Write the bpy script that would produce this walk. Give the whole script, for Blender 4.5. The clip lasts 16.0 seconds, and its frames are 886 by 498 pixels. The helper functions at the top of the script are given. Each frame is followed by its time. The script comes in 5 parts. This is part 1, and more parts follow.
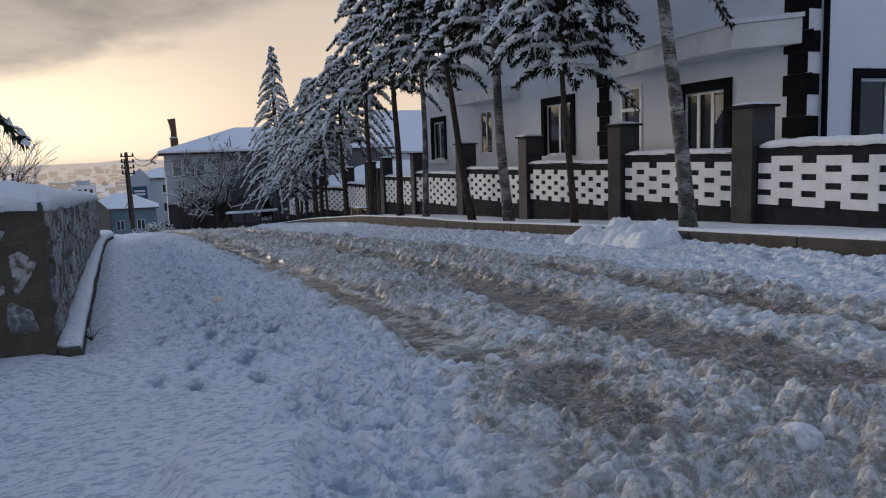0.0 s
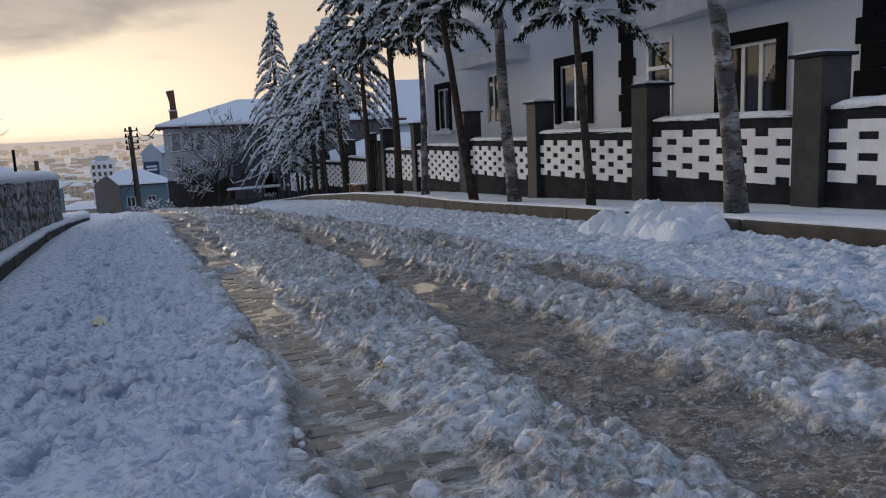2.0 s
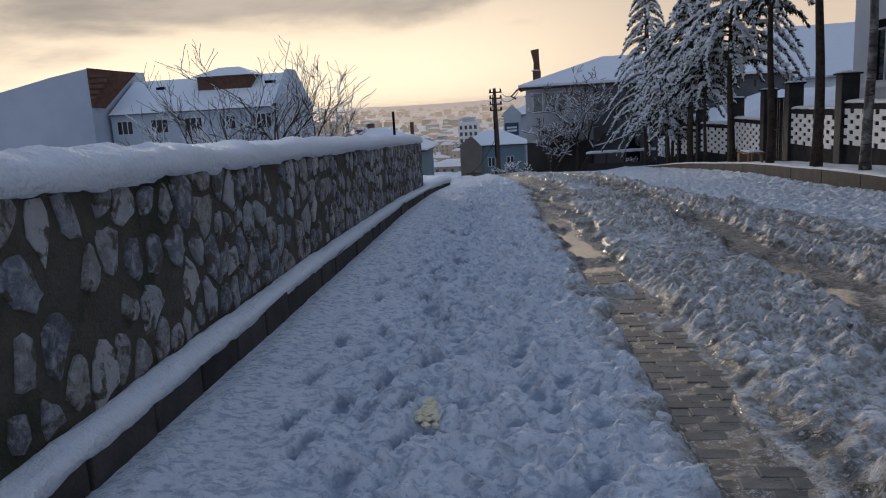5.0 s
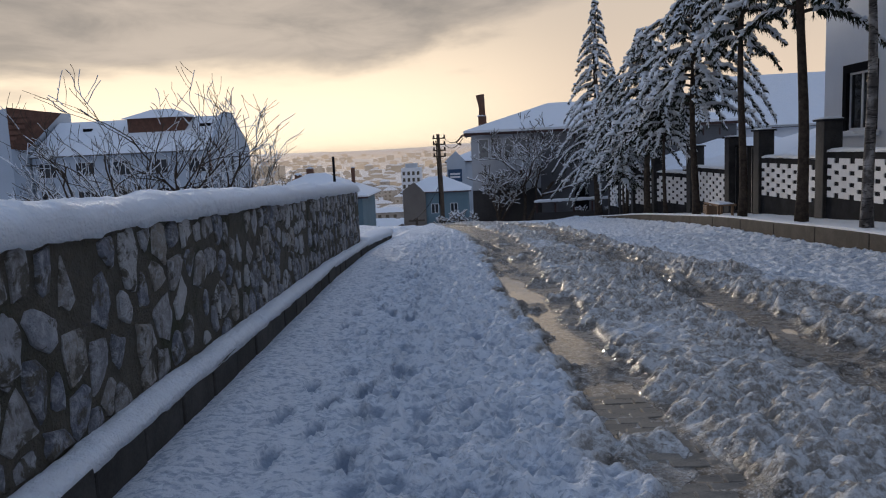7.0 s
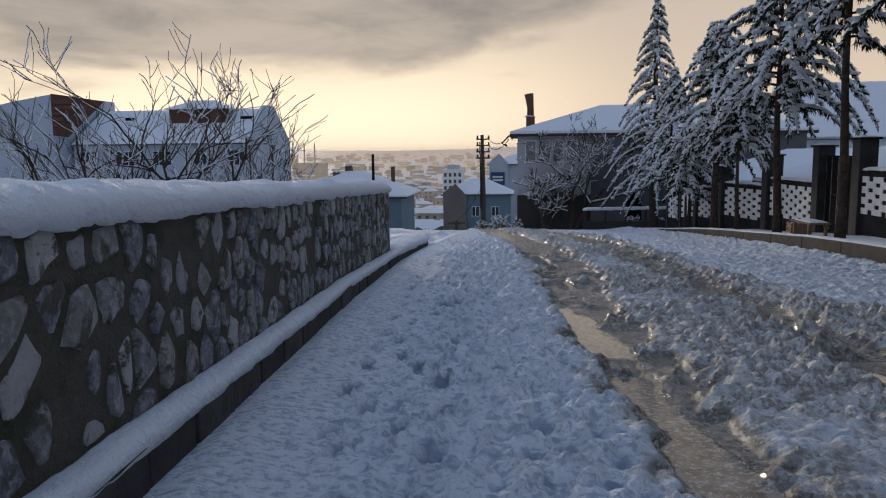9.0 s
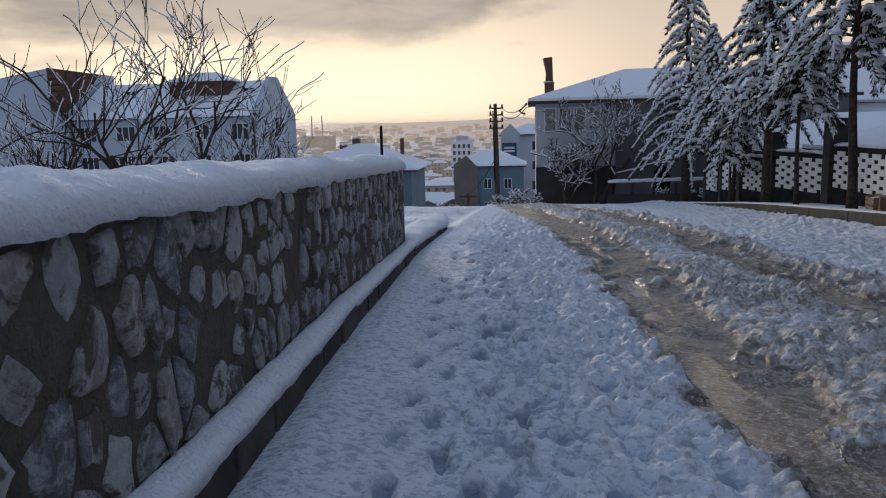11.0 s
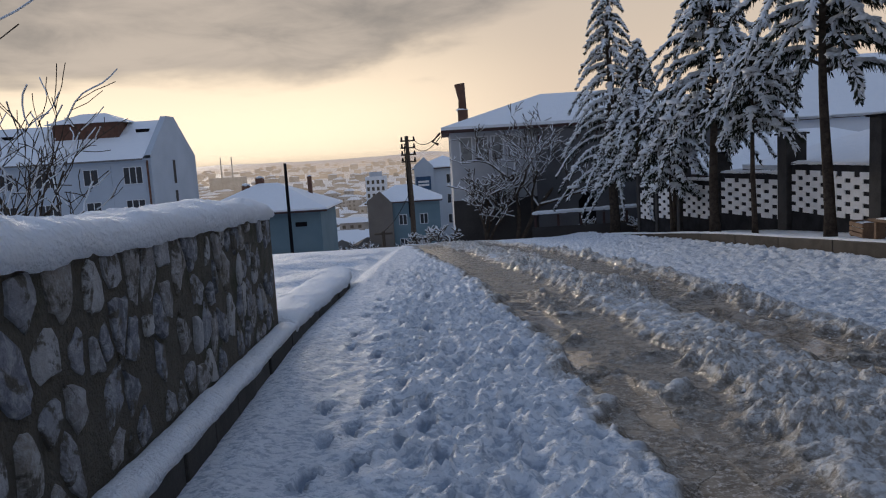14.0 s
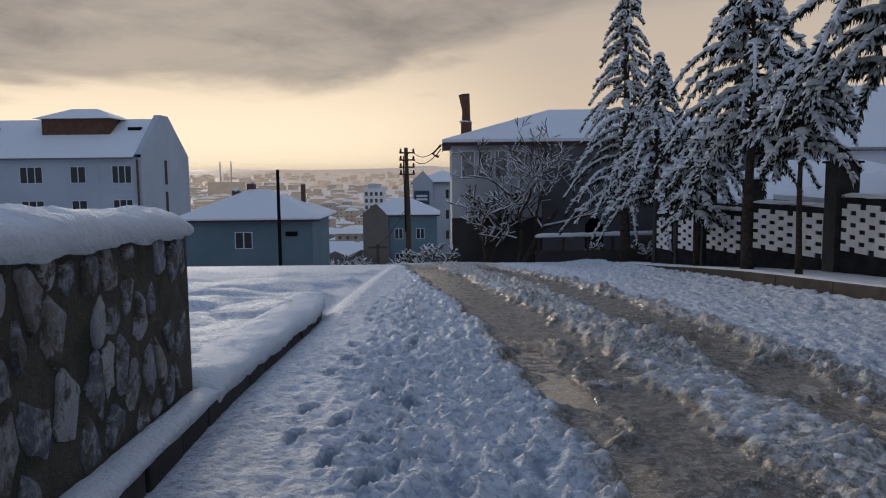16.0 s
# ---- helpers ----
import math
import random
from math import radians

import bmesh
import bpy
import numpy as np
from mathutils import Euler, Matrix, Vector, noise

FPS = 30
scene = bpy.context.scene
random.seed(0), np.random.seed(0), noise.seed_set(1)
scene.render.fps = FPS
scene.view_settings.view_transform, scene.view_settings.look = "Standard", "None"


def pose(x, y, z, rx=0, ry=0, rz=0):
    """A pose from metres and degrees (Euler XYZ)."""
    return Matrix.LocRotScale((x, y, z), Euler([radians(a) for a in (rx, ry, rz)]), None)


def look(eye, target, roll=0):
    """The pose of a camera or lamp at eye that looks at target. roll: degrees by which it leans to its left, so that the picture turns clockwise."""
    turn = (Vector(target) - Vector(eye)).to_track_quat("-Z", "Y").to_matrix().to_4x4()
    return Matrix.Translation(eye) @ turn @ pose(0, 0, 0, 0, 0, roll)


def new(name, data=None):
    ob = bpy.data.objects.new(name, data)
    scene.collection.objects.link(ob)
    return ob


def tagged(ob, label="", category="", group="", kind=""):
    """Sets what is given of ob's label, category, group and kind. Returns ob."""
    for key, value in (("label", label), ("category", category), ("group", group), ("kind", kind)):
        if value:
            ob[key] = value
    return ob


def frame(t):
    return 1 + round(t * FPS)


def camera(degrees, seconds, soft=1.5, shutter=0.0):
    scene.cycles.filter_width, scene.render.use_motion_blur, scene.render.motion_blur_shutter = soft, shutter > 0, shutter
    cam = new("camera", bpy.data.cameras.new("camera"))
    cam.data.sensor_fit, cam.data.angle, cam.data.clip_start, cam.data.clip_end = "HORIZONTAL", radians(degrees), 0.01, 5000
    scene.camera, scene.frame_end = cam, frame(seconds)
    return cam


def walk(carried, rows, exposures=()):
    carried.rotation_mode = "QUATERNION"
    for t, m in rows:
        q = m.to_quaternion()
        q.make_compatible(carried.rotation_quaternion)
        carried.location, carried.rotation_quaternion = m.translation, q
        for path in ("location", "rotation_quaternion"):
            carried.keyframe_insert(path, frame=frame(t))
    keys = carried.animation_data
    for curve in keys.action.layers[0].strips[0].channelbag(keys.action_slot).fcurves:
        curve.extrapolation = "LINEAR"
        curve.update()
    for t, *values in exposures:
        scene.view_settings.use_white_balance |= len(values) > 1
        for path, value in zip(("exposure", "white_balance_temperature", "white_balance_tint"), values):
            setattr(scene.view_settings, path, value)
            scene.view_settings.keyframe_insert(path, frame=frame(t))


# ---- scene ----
cam = camera(61.2, 16.0, soft=1.1)
PATH = [
    (0, (0.057, 0.047, 1.48), (0.751, 1.906, 1.233), -1.9),
    (0.5, (0.382, 0.556, 1.452), (1.117, 2.4, 1.209), -2.9),
    (1, (0.717, 1.162, 1.432), (1.458, 2.998, 1.145), -2.6),
    (1.5, (1.045, 1.68, 1.405), (1.844, 3.485, 1.086), -1.4),
    (2, (1.44, 2.253, 1.41), (2.078, 4.122, 1.092), -2.5),
    (2.5, (1.65, 2.864, 1.428), (2.09, 4.788, 1.102), -0.1),
    (3, (1.801, 3.428, 1.39), (1.885, 5.411, 1.145), -2.0),
    (3.5, (1.724, 3.918, 1.345), (1.495, 5.878, 1.016), -1.8),
    (4, (1.59, 4.558, 1.325), (1.335, 6.51, 0.973), -1.9),
    (4.5, (1.421, 5.357, 1.338), (1.119, 7.297, 0.958), -2.6),
    (5, (1.219, 5.93, 1.353), (0.957, 7.877, 0.981), -3.3),
    (5.2, (1.185, 6.166, 1.357), (1.018, 8.139, 1.07), -3.2),
    (7.3, (0.938, 8.972, 1.313), (0.86, 10.954, 1.051), -2.4),
    (7.5, (0.931, 9.244, 1.329), (0.873, 11.223, 1.044), -2.3),
    (8, (0.899, 9.87, 1.304), (0.723, 11.842, 1.022), -3.0),
    (8.5, (0.781, 10.518, 1.267), (0.537, 12.49, 1.035), -2.1),
    (9, (0.727, 11.056, 1.201), (0.519, 13.029, 0.948), -0.6),
    (9.2, (0.711, 11.325, 1.199), (0.502, 13.296, 0.93), -1.6),
    (11.3, (0.119, 14.107, 1.111), (-0.115, 16.066, 0.784), -1.4),
    (11.5, (0.098, 14.387, 1.074), (-0.128, 16.356, 0.811), -1.5),
    (12, (-0.013, 14.989, 1.084), (-0.236, 16.964, 0.859), -1.8),
    (12.5, (-0.106, 15.541, 1.091), (-0.257, 17.516, 0.817), -1.4),
    (13, (-0.037, 16.13, 1.061), (-0.126, 18.112, 0.808), -4.2),
    (13.5, (0.018, 16.733, 1.03), (-0.069, 18.717, 0.797), -4.5),
    (14, (0.063, 17.338, 1.011), (0.049, 19.323, 0.766), -3.5),
    (14.5, (0.086, 18.01, 0.988), (0.034, 19.993, 0.732), -2.3),
    (15, (0.037, 18.611, 0.94), (-0.051, 20.592, 0.682), 0.0),
    (15.5, (0.091, 19.224, 0.916), (0.056, 21.214, 0.724), -2.2),
    (16, (0.06, 19.781, 0.924), (0.059, 21.771, 0.719), -0.6),
]
walk(cam, [(t, look(eye, target, roll)) for t, eye, target, roll in PATH], exposures=[(0, 0.14), (2, 0.14), (3.5, -0.08), (5, -0.02), (7.5, 0.06), (8.5, -0.06), (11.5, 0.06), (12.2, -0.08), (13, -0.06), (14.5, -0.02), (16, -0.22)])

# ---- light ----
SUN_AZ, SUN_EL = radians(-20), radians(8)          # azimuth from +y, towards +x
SUN_DIR = Vector((math.sin(SUN_AZ) * math.cos(SUN_EL), math.cos(SUN_AZ) * math.cos(SUN_EL), math.sin(SUN_EL)))
sun_data = bpy.data.lights.new("sun", "SUN")
sun_data.energy, sun_data.angle, sun_data.color = 1.2, radians(10), (1.0, 0.88, 0.74)
sun = new("sun", sun_data)
sun.matrix_world = look(SUN_DIR * 100, (0, 0, 0))


class Nodes:
    """A small wrapper round a node tree."""

    def __init__(self, tree):
        self.t = tree
        tree.nodes.clear()

    def add(self, kind):
        return self.t.nodes.new(kind)

    def put(self, value, socket):
        if isinstance(value, bpy.types.NodeSocket):
            self.t.links.new(value, socket)
        else:
            socket.default_value = value

    def math(self, op, a, b=0.0, clamp=False):
        n = self.add("ShaderNodeMath")
        n.operation, n.use_clamp = op, clamp
        self.put(a, n.inputs[0])
        self.put(b, n.inputs[1])
        return n.outputs[0]

    def step(self, v, lo, hi, a=0.0, b=1.0):
        n = self.add("ShaderNodeMapRange")
        n.interpolation_type = "SMOOTHSTEP"
        self.put(v, n.inputs[0])
        for k, x in enumerate((lo, hi, a, b)):
            self.put(x, n.inputs[k + 1])
        return n.outputs[0]

    def mix(self, f, a, b, blend="MIX"):
        n = self.add("ShaderNodeMix")
        n.data_type, n.blend_type = "RGBA", blend
        self.put(f, n.inputs[0])
        for v, s in ((a, n.inputs[6]), (b, n.inputs[7])):
            self.put((*v, 1.0) if isinstance(v, tuple) and len(v) == 3 else v, s)
        return n.outputs[2]

    def noise(self, vec, scale, detail=4.0, rough=0.55, dist=0.0):
        n = self.add("ShaderNodeTexNoise")
        if vec is not None:
            self.put(vec, n.inputs["Vector"])
        n.inputs["Scale"].default_value, n.inputs["Detail"].default_value = scale, detail
        n.inputs["Roughness"].default_value, n.inputs["Distortion"].default_value = rough, dist
        return n.outputs["Fac"]

    def ramp(self, v, stops):
        n = self.add("ShaderNodeValToRGB")
        e = n.color_ramp.elements
        while len(e) < len(stops):
            e.new(0.5)
        for el, (p, c) in zip(e, stops):
            el.position, el.color = p, (*c, 1.0)
        self.put(v, n.inputs[0])
        return n.outputs[0]

    def bump(self, h, strength, distance, normal=None):
        n = self.add("ShaderNodeBump")
        n.inputs["Strength"].default_value, n.inputs["Distance"].default_value = strength, distance
        self.put(h, n.inputs["Height"])
        if normal is not None:
            self.put(normal, n.inputs["Normal"])
        return n.outputs[0]


world = bpy.data.worlds.new("world")
scene.world = world
world.use_nodes = True
w = Nodes(world.node_tree)
way = w.add("ShaderNodeTexCoord").outputs["Generated"]
sep = w.add("ShaderNodeSeparateXYZ")
w.put(way, sep.inputs[0])
el = sep.outputs[2]
sky = w.add("ShaderNodeTexSky")
sky.sky_type, sky.sun_disc, sky.sun_elevation, sky.sun_rotation = "NISHITA", False, SUN_EL, SUN_AZ
blue = w.mix(1.0, sky.outputs[0], (0.085, 0.085, 0.085), "MULTIPLY")
dot = w.add("ShaderNodeVectorMath")
dot.operation = "DOT_PRODUCT"
w.put(way, dot.inputs[0])
dot.inputs[1].default_value = Vector((math.sin(SUN_AZ), math.cos(SUN_AZ), 0.06)).normalized()
near_sun = dot.outputs["Value"]
low = w.ramp(w.math("MULTIPLY", el, 2.0, clamp=True), [(0.0, (0.73, 0.53, 0.40)), (0.1, (0.82, 0.65, 0.50)), (0.28, (0.69, 0.57, 0.46)), (0.55, (0.56, 0.49, 0.43)), (1.0, (0.42, 0.42, 0.42))])
away = w.mix(w.step(near_sun, 0.75, -0.2), low, (0.28, 0.34, 0.47))
stretch = w.add("ShaderNodeMapping")
w.put(way, stretch.inputs[0])
stretch.inputs["Scale"].default_value = (1.0, 1.0, 3.6)
stretch.inputs["Location"].default_value = (0.30, 0.0, 0.12)
puff = w.noise(stretch.outputs[0], 2.6, 7.0, 0.52, 0.25)
edge = w.math("ADD", el, w.math("MULTIPLY", w.math("SUBTRACT", puff, 0.5), 0.36))
side = w.math("MULTIPLY", w.step(sep.outputs[0], -0.1, 0.35), 0.12)
bank = w.step(w.math("SUBTRACT", edge, side), 0.085, 0.155)
glow = w.math("MULTIPLY", w.step(near_sun, 0.86, 1.0), w.step(el, 0.22, 0.02))
lit = w.mix(glow, away, (1.34, 1.10, 0.80))
wisp = w.noise(stretch.outputs[0], 7.0, 6.0, 0.6, 0.5)
grey = w.mix(w.step(w.math("ADD", w.math("MULTIPLY", puff, 0.6), w.math("MULTIPLY", wisp, 0.4)), 0.36, 0.66), (0.26, 0.24, 0.225), (0.56, 0.48, 0.41))
thin = w.math("MULTIPLY", bank, w.step(el, 0.62, 0.3))
clouded = w.mix(w.math("MULTIPLY", thin, 0.9), lit, grey)
high = w.mix(0.5, blue, (0.46, 0.60, 0.93))
whole = w.mix(w.step(el, 0.28, 0.65), clouded, high)
bg = w.add("ShaderNodeBackground")
w.put(whole, bg.inputs[0])
bg.inputs[1].default_value = 1.0
w.t.links.new(bg.outputs[0], w.add("ShaderNodeOutputWorld").inputs[0])


# ---- materials ----
def material(name, build):
    m = bpy.data.materials.new(name)
    m.use_nodes = True
    n = Nodes(m.node_tree)
    p = n.add("ShaderNodeBsdfPrincipled")
    n.t.links.new(p.outputs[0], n.add("ShaderNodeOutputMaterial").inputs[0])
    place = n.add("ShaderNodeTexCoord").outputs["Object"]
    build(n, p, place)
    return m


def plain(name, a, b, rough=0.7, scale=6.0, fine=60.0, depth=0.004, metal=0.0, spread=0.0):
    """Two tones mixed by broad stains and fine grain, with a fine relief; spread varies whole pieces."""
    def build(n, p, place):
        broad, grain = n.noise(place, scale, 5.0), n.noise(place, fine, 3.0)
        f = n.math("ADD", n.math("MULTIPLY", broad, 0.7), n.math("MULTIPLY", grain, 0.3))
        col = n.mix(n.step(f, 0.33, 0.67), a, b)
        if spread:
            r = n.add("ShaderNodeObjectInfo").outputs["Random"]
            hsv = n.add("ShaderNodeHueSaturation")
            v = n.math("ADD", n.math("MULTIPLY", r, spread), 1.0 - spread / 2)
            n.put(v, hsv.inputs["Value"])
            n.put(col, hsv.inputs["Color"])
            col = hsv.outputs[0]
        n.put(col, p.inputs["Base Color"])
        n.put(n.step(broad, 0.2, 0.8, rough - 0.08, min(1.0, rough + 0.08)), p.inputs["Roughness"])
        p.inputs["Metallic"].default_value = metal
        p.inputs["Specular IOR Level"].default_value = 0.5 if rough < 0.45 else 0.2 if rough < 0.88 else 0.05
        n.put(n.bump(f, 0.6, depth), p.inputs["Normal"])
    return material(name, build)


def snow_build(n, p, place):
    broad, grain = n.noise(place, 3.0, 5.0), n.noise(place, 45.0, 4.0)
    n.put(n.mix(broad, (0.80, 0.83, 0.87), (0.88, 0.90, 0.92)), p.inputs["Base Color"])
    p.inputs["Roughness"].default_value = 0.65
    p.inputs["Specular IOR Level"].default_value = 0.25
    mid = n.noise(place, 11.0, 5.0, 0.6)
    n.put(n.bump(n.math("ADD", mid, n.math("MULTIPLY", grain, 0.3)), 0.9, 0.06), p.inputs["Normal"])


def ground_build(n, p, place):
    worn, slush = n.add("ShaderNodeAttribute"), n.add("ShaderNodeAttribute")
    worn.attribute_name, slush.attribute_name = "worn", "slush"
    wet, dirt = worn.outputs["Fac"], slush.outputs["Fac"]
    broad, mid, crumb, grain = n.noise(place, 1.1, 4.0), n.noise(place, 7.0, 6.0, 0.65), n.noise(place, 26.0, 5.0, 0.66), n.noise(place, 80.0, 4.0, 0.65)
    trod_shade = n.add("ShaderNodeAttribute")
    trod_shade.attribute_name = "trodden_shade"
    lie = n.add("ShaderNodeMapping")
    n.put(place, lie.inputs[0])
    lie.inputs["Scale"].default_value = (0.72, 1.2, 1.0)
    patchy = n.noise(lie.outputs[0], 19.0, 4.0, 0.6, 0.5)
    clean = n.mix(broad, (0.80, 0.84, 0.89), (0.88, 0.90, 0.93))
    # low spots of the fine relief tinted darker, painting in their shade
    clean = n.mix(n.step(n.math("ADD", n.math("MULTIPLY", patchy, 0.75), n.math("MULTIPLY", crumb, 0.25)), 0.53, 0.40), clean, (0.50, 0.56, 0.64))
    # wet pressed snow, and the shade of pits and clod gaps, painted bluish dark
    clean = n.mix(n.step(n.math("ADD", trod_shade.outputs["Fac"], n.math("MULTIPLY", n.math("SUBTRACT", crumb, 0.5), 0.6)), 0.18, 0.75), clean, (0.34, 0.40, 0.49))
    brown = n.mix(crumb, (0.19, 0.160, 0.125), (0.46, 0.42, 0.37))
    dirty = n.mix(n.step(n.math("ADD", n.math("MULTIPLY", mid, 0.5), n.math("MULTIPLY", crumb, 0.5)), 0.42, 0.58), brown, (0.74, 0.73, 0.71))
    col = n.mix(n.step(n.math("ADD", dirt, n.math("MULTIPLY", n.math("SUBTRACT", crumb, 0.5), 0.5)), 0.20, 0.75), clean, dirty)
    ice = n.mix(n.step(mid, 0.35, 0.65), (0.105, 0.085, 0.062), (0.25, 0.21, 0.165))
    ice = n.mix(n.step(n.math("ADD", n.math("MULTIPLY", crumb, 0.6), n.math("MULTIPLY", grain, 0.4)), 0.49, 0.61), ice, (0.50, 0.46, 0.41))
    f = n.step(n.math("ADD", wet, n.math("MULTIPLY", n.math("SUBTRACT", crumb, 0.5), 1.3)), 0.36, 0.70)
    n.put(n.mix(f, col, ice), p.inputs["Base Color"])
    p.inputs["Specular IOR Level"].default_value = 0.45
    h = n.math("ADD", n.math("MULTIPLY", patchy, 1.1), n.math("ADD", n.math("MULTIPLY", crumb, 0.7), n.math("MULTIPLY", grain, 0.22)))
    water = n.add("ShaderNodeAttribute")
    water.attribute_name = "pool"
    wet_film = n.step(n.math("ADD", water.outputs["Fac"], n.math("MULTIPLY", n.math("SUBTRACT", crumb, 0.5), 1.1)), 0.35, 0.6)
    rough_h = n.math("MULTIPLY", h, n.step(f, 0.2, 1.0, 1.0, 0.40))
    rough_h = n.math("MULTIPLY", rough_h, n.step(wet_film, 0.0, 1.0, 1.0, 0.05))
    damp = n.mix(n.step(mid, 0.44, 0.62), (0.22, 0.22, 0.22), (0.40, 0.40, 0.40))
    n.put(n.mix(f, (0.60, 0.60, 0.60), n.mix(wet_film, damp, (0.05, 0.05, 0.05))), p.inputs["Roughness"])
    n.put(n.bump(rough_h, 0.9, 0.042), p.inputs["Normal"])


def window_glass(n, p, place):
    p.inputs["Base Color"].default_value = (0.02, 0.022, 0.025, 1)
    p.inputs["Roughness"].default_value = 0.06
    n.put(n.bump(n.noise(place, 3.0, 2.0), 0.15, 0.01), p.inputs["Normal"])


def stone_build(n, p, place):
    r = n.add("ShaderNodeObjectInfo").outputs["Random"]
    base = n.ramp(r, [(0.0, (0.10, 0.105, 0.12)), (0.3, (0.19, 0.20, 0.235)), (0.55, (0.30, 0.265, 0.22)), (0.75, (0.25, 0.26, 0.29)), (1.0, (0.52, 0.50, 0.47))])
    world_place = n.add("ShaderNodeNewGeometry").outputs["Position"]
    broad, grain = n.noise(world_place, 14.0, 7.0, 0.68, 0.5), n.noise(world_place, 90.0, 4.0)
    col = n.mix(n.step(broad, 0.42, 0.66), base, n.mix(0.7, base, (0.56, 0.56, 0.57)))
    smear = n.mix(n.noise(world_place, 8.0, 5.0), (0.058, 0.050, 0.036), (0.150, 0.130, 0.096))
    col = n.mix(n.step(n.noise(world_place, 6.5, 6.0, 0.66, 0.5), 0.50, 0.60), col, smear)
    col = n.mix(n.step(grain, 0.62, 0.75), col, (0.40, 0.40, 0.41))
    n.put(col, p.inputs["Base Color"])
    p.inputs["Roughness"].default_value = 0.72
    n.put(n.bump(n.math("ADD", broad, n.math("MULTIPLY", grain, 0.3)), 0.9, 0.05), p.inputs["Normal"])


def mortar_build(n, p, place):
    broad, mid, grain = n.noise(place, 1.6, 4.0), n.noise(place, 8.0, 5.0), n.noise(place, 60.0, 4.0)
    col = n.mix(mid, (0.058, 0.050, 0.036), (0.150, 0.130, 0.096))
    col = n.mix(n.step(broad, 0.52, 0.68), col, (0.050, 0.052, 0.026))
    n.put(col, p.inputs["Base Color"])
    p.inputs["Roughness"].default_value = 0.9
    n.put(n.bump(n.math("ADD", mid, n.math("MULTIPLY", grain, 0.4)), 1.0, 0.08), p.inputs["Normal"])


def birch_build(n, p, place):
    stretch = n.add("ShaderNodeMapping")
    n.put(place, stretch.inputs[0])
    stretch.inputs["Scale"].default_value = (1.0, 1.0, 6.0)
    band, grain = n.noise(stretch.outputs[0], 3.6, 6.0, 0.66, 1.2), n.noise(place, 40.0, 4.0)
    patch = n.noise(place, 3.0, 5.0, 0.62, 0.4)
    skin = n.mix(n.step(patch, 0.42, 0.62), (0.085, 0.078, 0.074), (0.34, 0.325, 0.31))
    n.put(n.mix(n.step(band, 0.47, 0.40), skin, (0.028, 0.024, 0.022)), p.inputs["Base Color"])
    p.inputs["Roughness"].default_value = 0.85
    n.put(n.bump(n.math("ADD", band, n.math("MULTIPLY", grain, 0.5)), 0.8, 0.03), p.inputs["Normal"])


# see-through emission, thinning upward, that paints distance haze on a flat sheet
def haze_sheet_build(color, most):
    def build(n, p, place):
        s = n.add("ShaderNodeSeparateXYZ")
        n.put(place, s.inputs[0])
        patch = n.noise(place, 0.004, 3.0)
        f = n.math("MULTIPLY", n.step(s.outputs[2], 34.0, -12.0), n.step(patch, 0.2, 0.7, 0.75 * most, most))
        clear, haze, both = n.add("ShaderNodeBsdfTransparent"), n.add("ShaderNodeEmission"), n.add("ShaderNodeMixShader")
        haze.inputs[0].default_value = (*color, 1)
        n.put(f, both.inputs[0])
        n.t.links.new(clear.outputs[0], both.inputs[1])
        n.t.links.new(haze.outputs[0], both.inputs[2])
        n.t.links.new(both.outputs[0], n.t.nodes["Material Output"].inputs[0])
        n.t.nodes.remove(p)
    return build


SNOW = material("snow", snow_build)
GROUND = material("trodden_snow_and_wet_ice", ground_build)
GLASS = material("window_glass", window_glass)
STONE = material("field_stone", stone_build)
MORTAR = material("mossy_mortar", mortar_build)
BIRCH = material("pale_bark", birch_build)
BARK = plain("dark_bark", (0.035, 0.028, 0.023), (0.085, 0.068, 0.055), 0.9, 9.0, 50.0, 0.02)
TWIG = plain("twig_bark", (0.050, 0.038, 0.030), (0.10, 0.080, 0.062), 0.9, 9.0, 50.0, 0.01)
NEEDLE = plain("conifer_needles", (0.010, 0.015, 0.010), (0.032, 0.038, 0.022), 0.7, 4.0, 30.0, 0.004)
CHARCOAL = plain("charcoal_stone", (0.014, 0.015, 0.017), (0.036, 0.037, 0.041), 0.9, 3.0, 40.0, 0.005)
PILLAR = plain("weathered_grey_stone", (0.028, 0.028, 0.029), (0.066, 0.063, 0.061), 0.75, 3.0, 40.0, 0.005)
WHITE = plain("white_paint", (0.66, 0.66, 0.66), (0.80, 0.80, 0.80), 0.7, 2.5, 40.0, 0.004)
PLASTER = plain("pale_plaster", (0.66, 0.69, 0.74), (0.75, 0.78, 0.82), 0.8, 0.6, 30.0, 0.003)
BLACK = plain("black_trim", (0.006, 0.006, 0.007), (0.015, 0.015, 0.017), 0.9, 4.0, 40.0, 0.003)
PVC = plain("white_window_frame", (0.62, 0.63, 0.64), (0.70, 0.71, 0.72), 0.4, 4.0, 50.0, 0.001)
CONCRETE = plain("kerb_concrete", (0.052, 0.045, 0.038), (0.105, 0.092, 0.078), 0.85, 3.0, 50.0, 0.006)
DARKSTONE = plain("dark_kerb_block", (0.040, 0.037, 0.034), (0.085, 0.078, 0.070), 0.8, 4.0, 50.0, 0.008, spread=0.5)
PAVER = plain("wet_paving_block", (0.09, 0.078, 0.062), (0.20, 0.175, 0.14), 0.32, 8.0, 60.0, 0.004, spread=0.5)
GREY_WALL = plain("grey_render", (0.095, 0.095, 0.10), (0.15, 0.15, 0.155), 0.85, 0.5, 20.0, 0.006)
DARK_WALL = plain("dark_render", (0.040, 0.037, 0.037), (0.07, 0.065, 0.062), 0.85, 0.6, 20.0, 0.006)
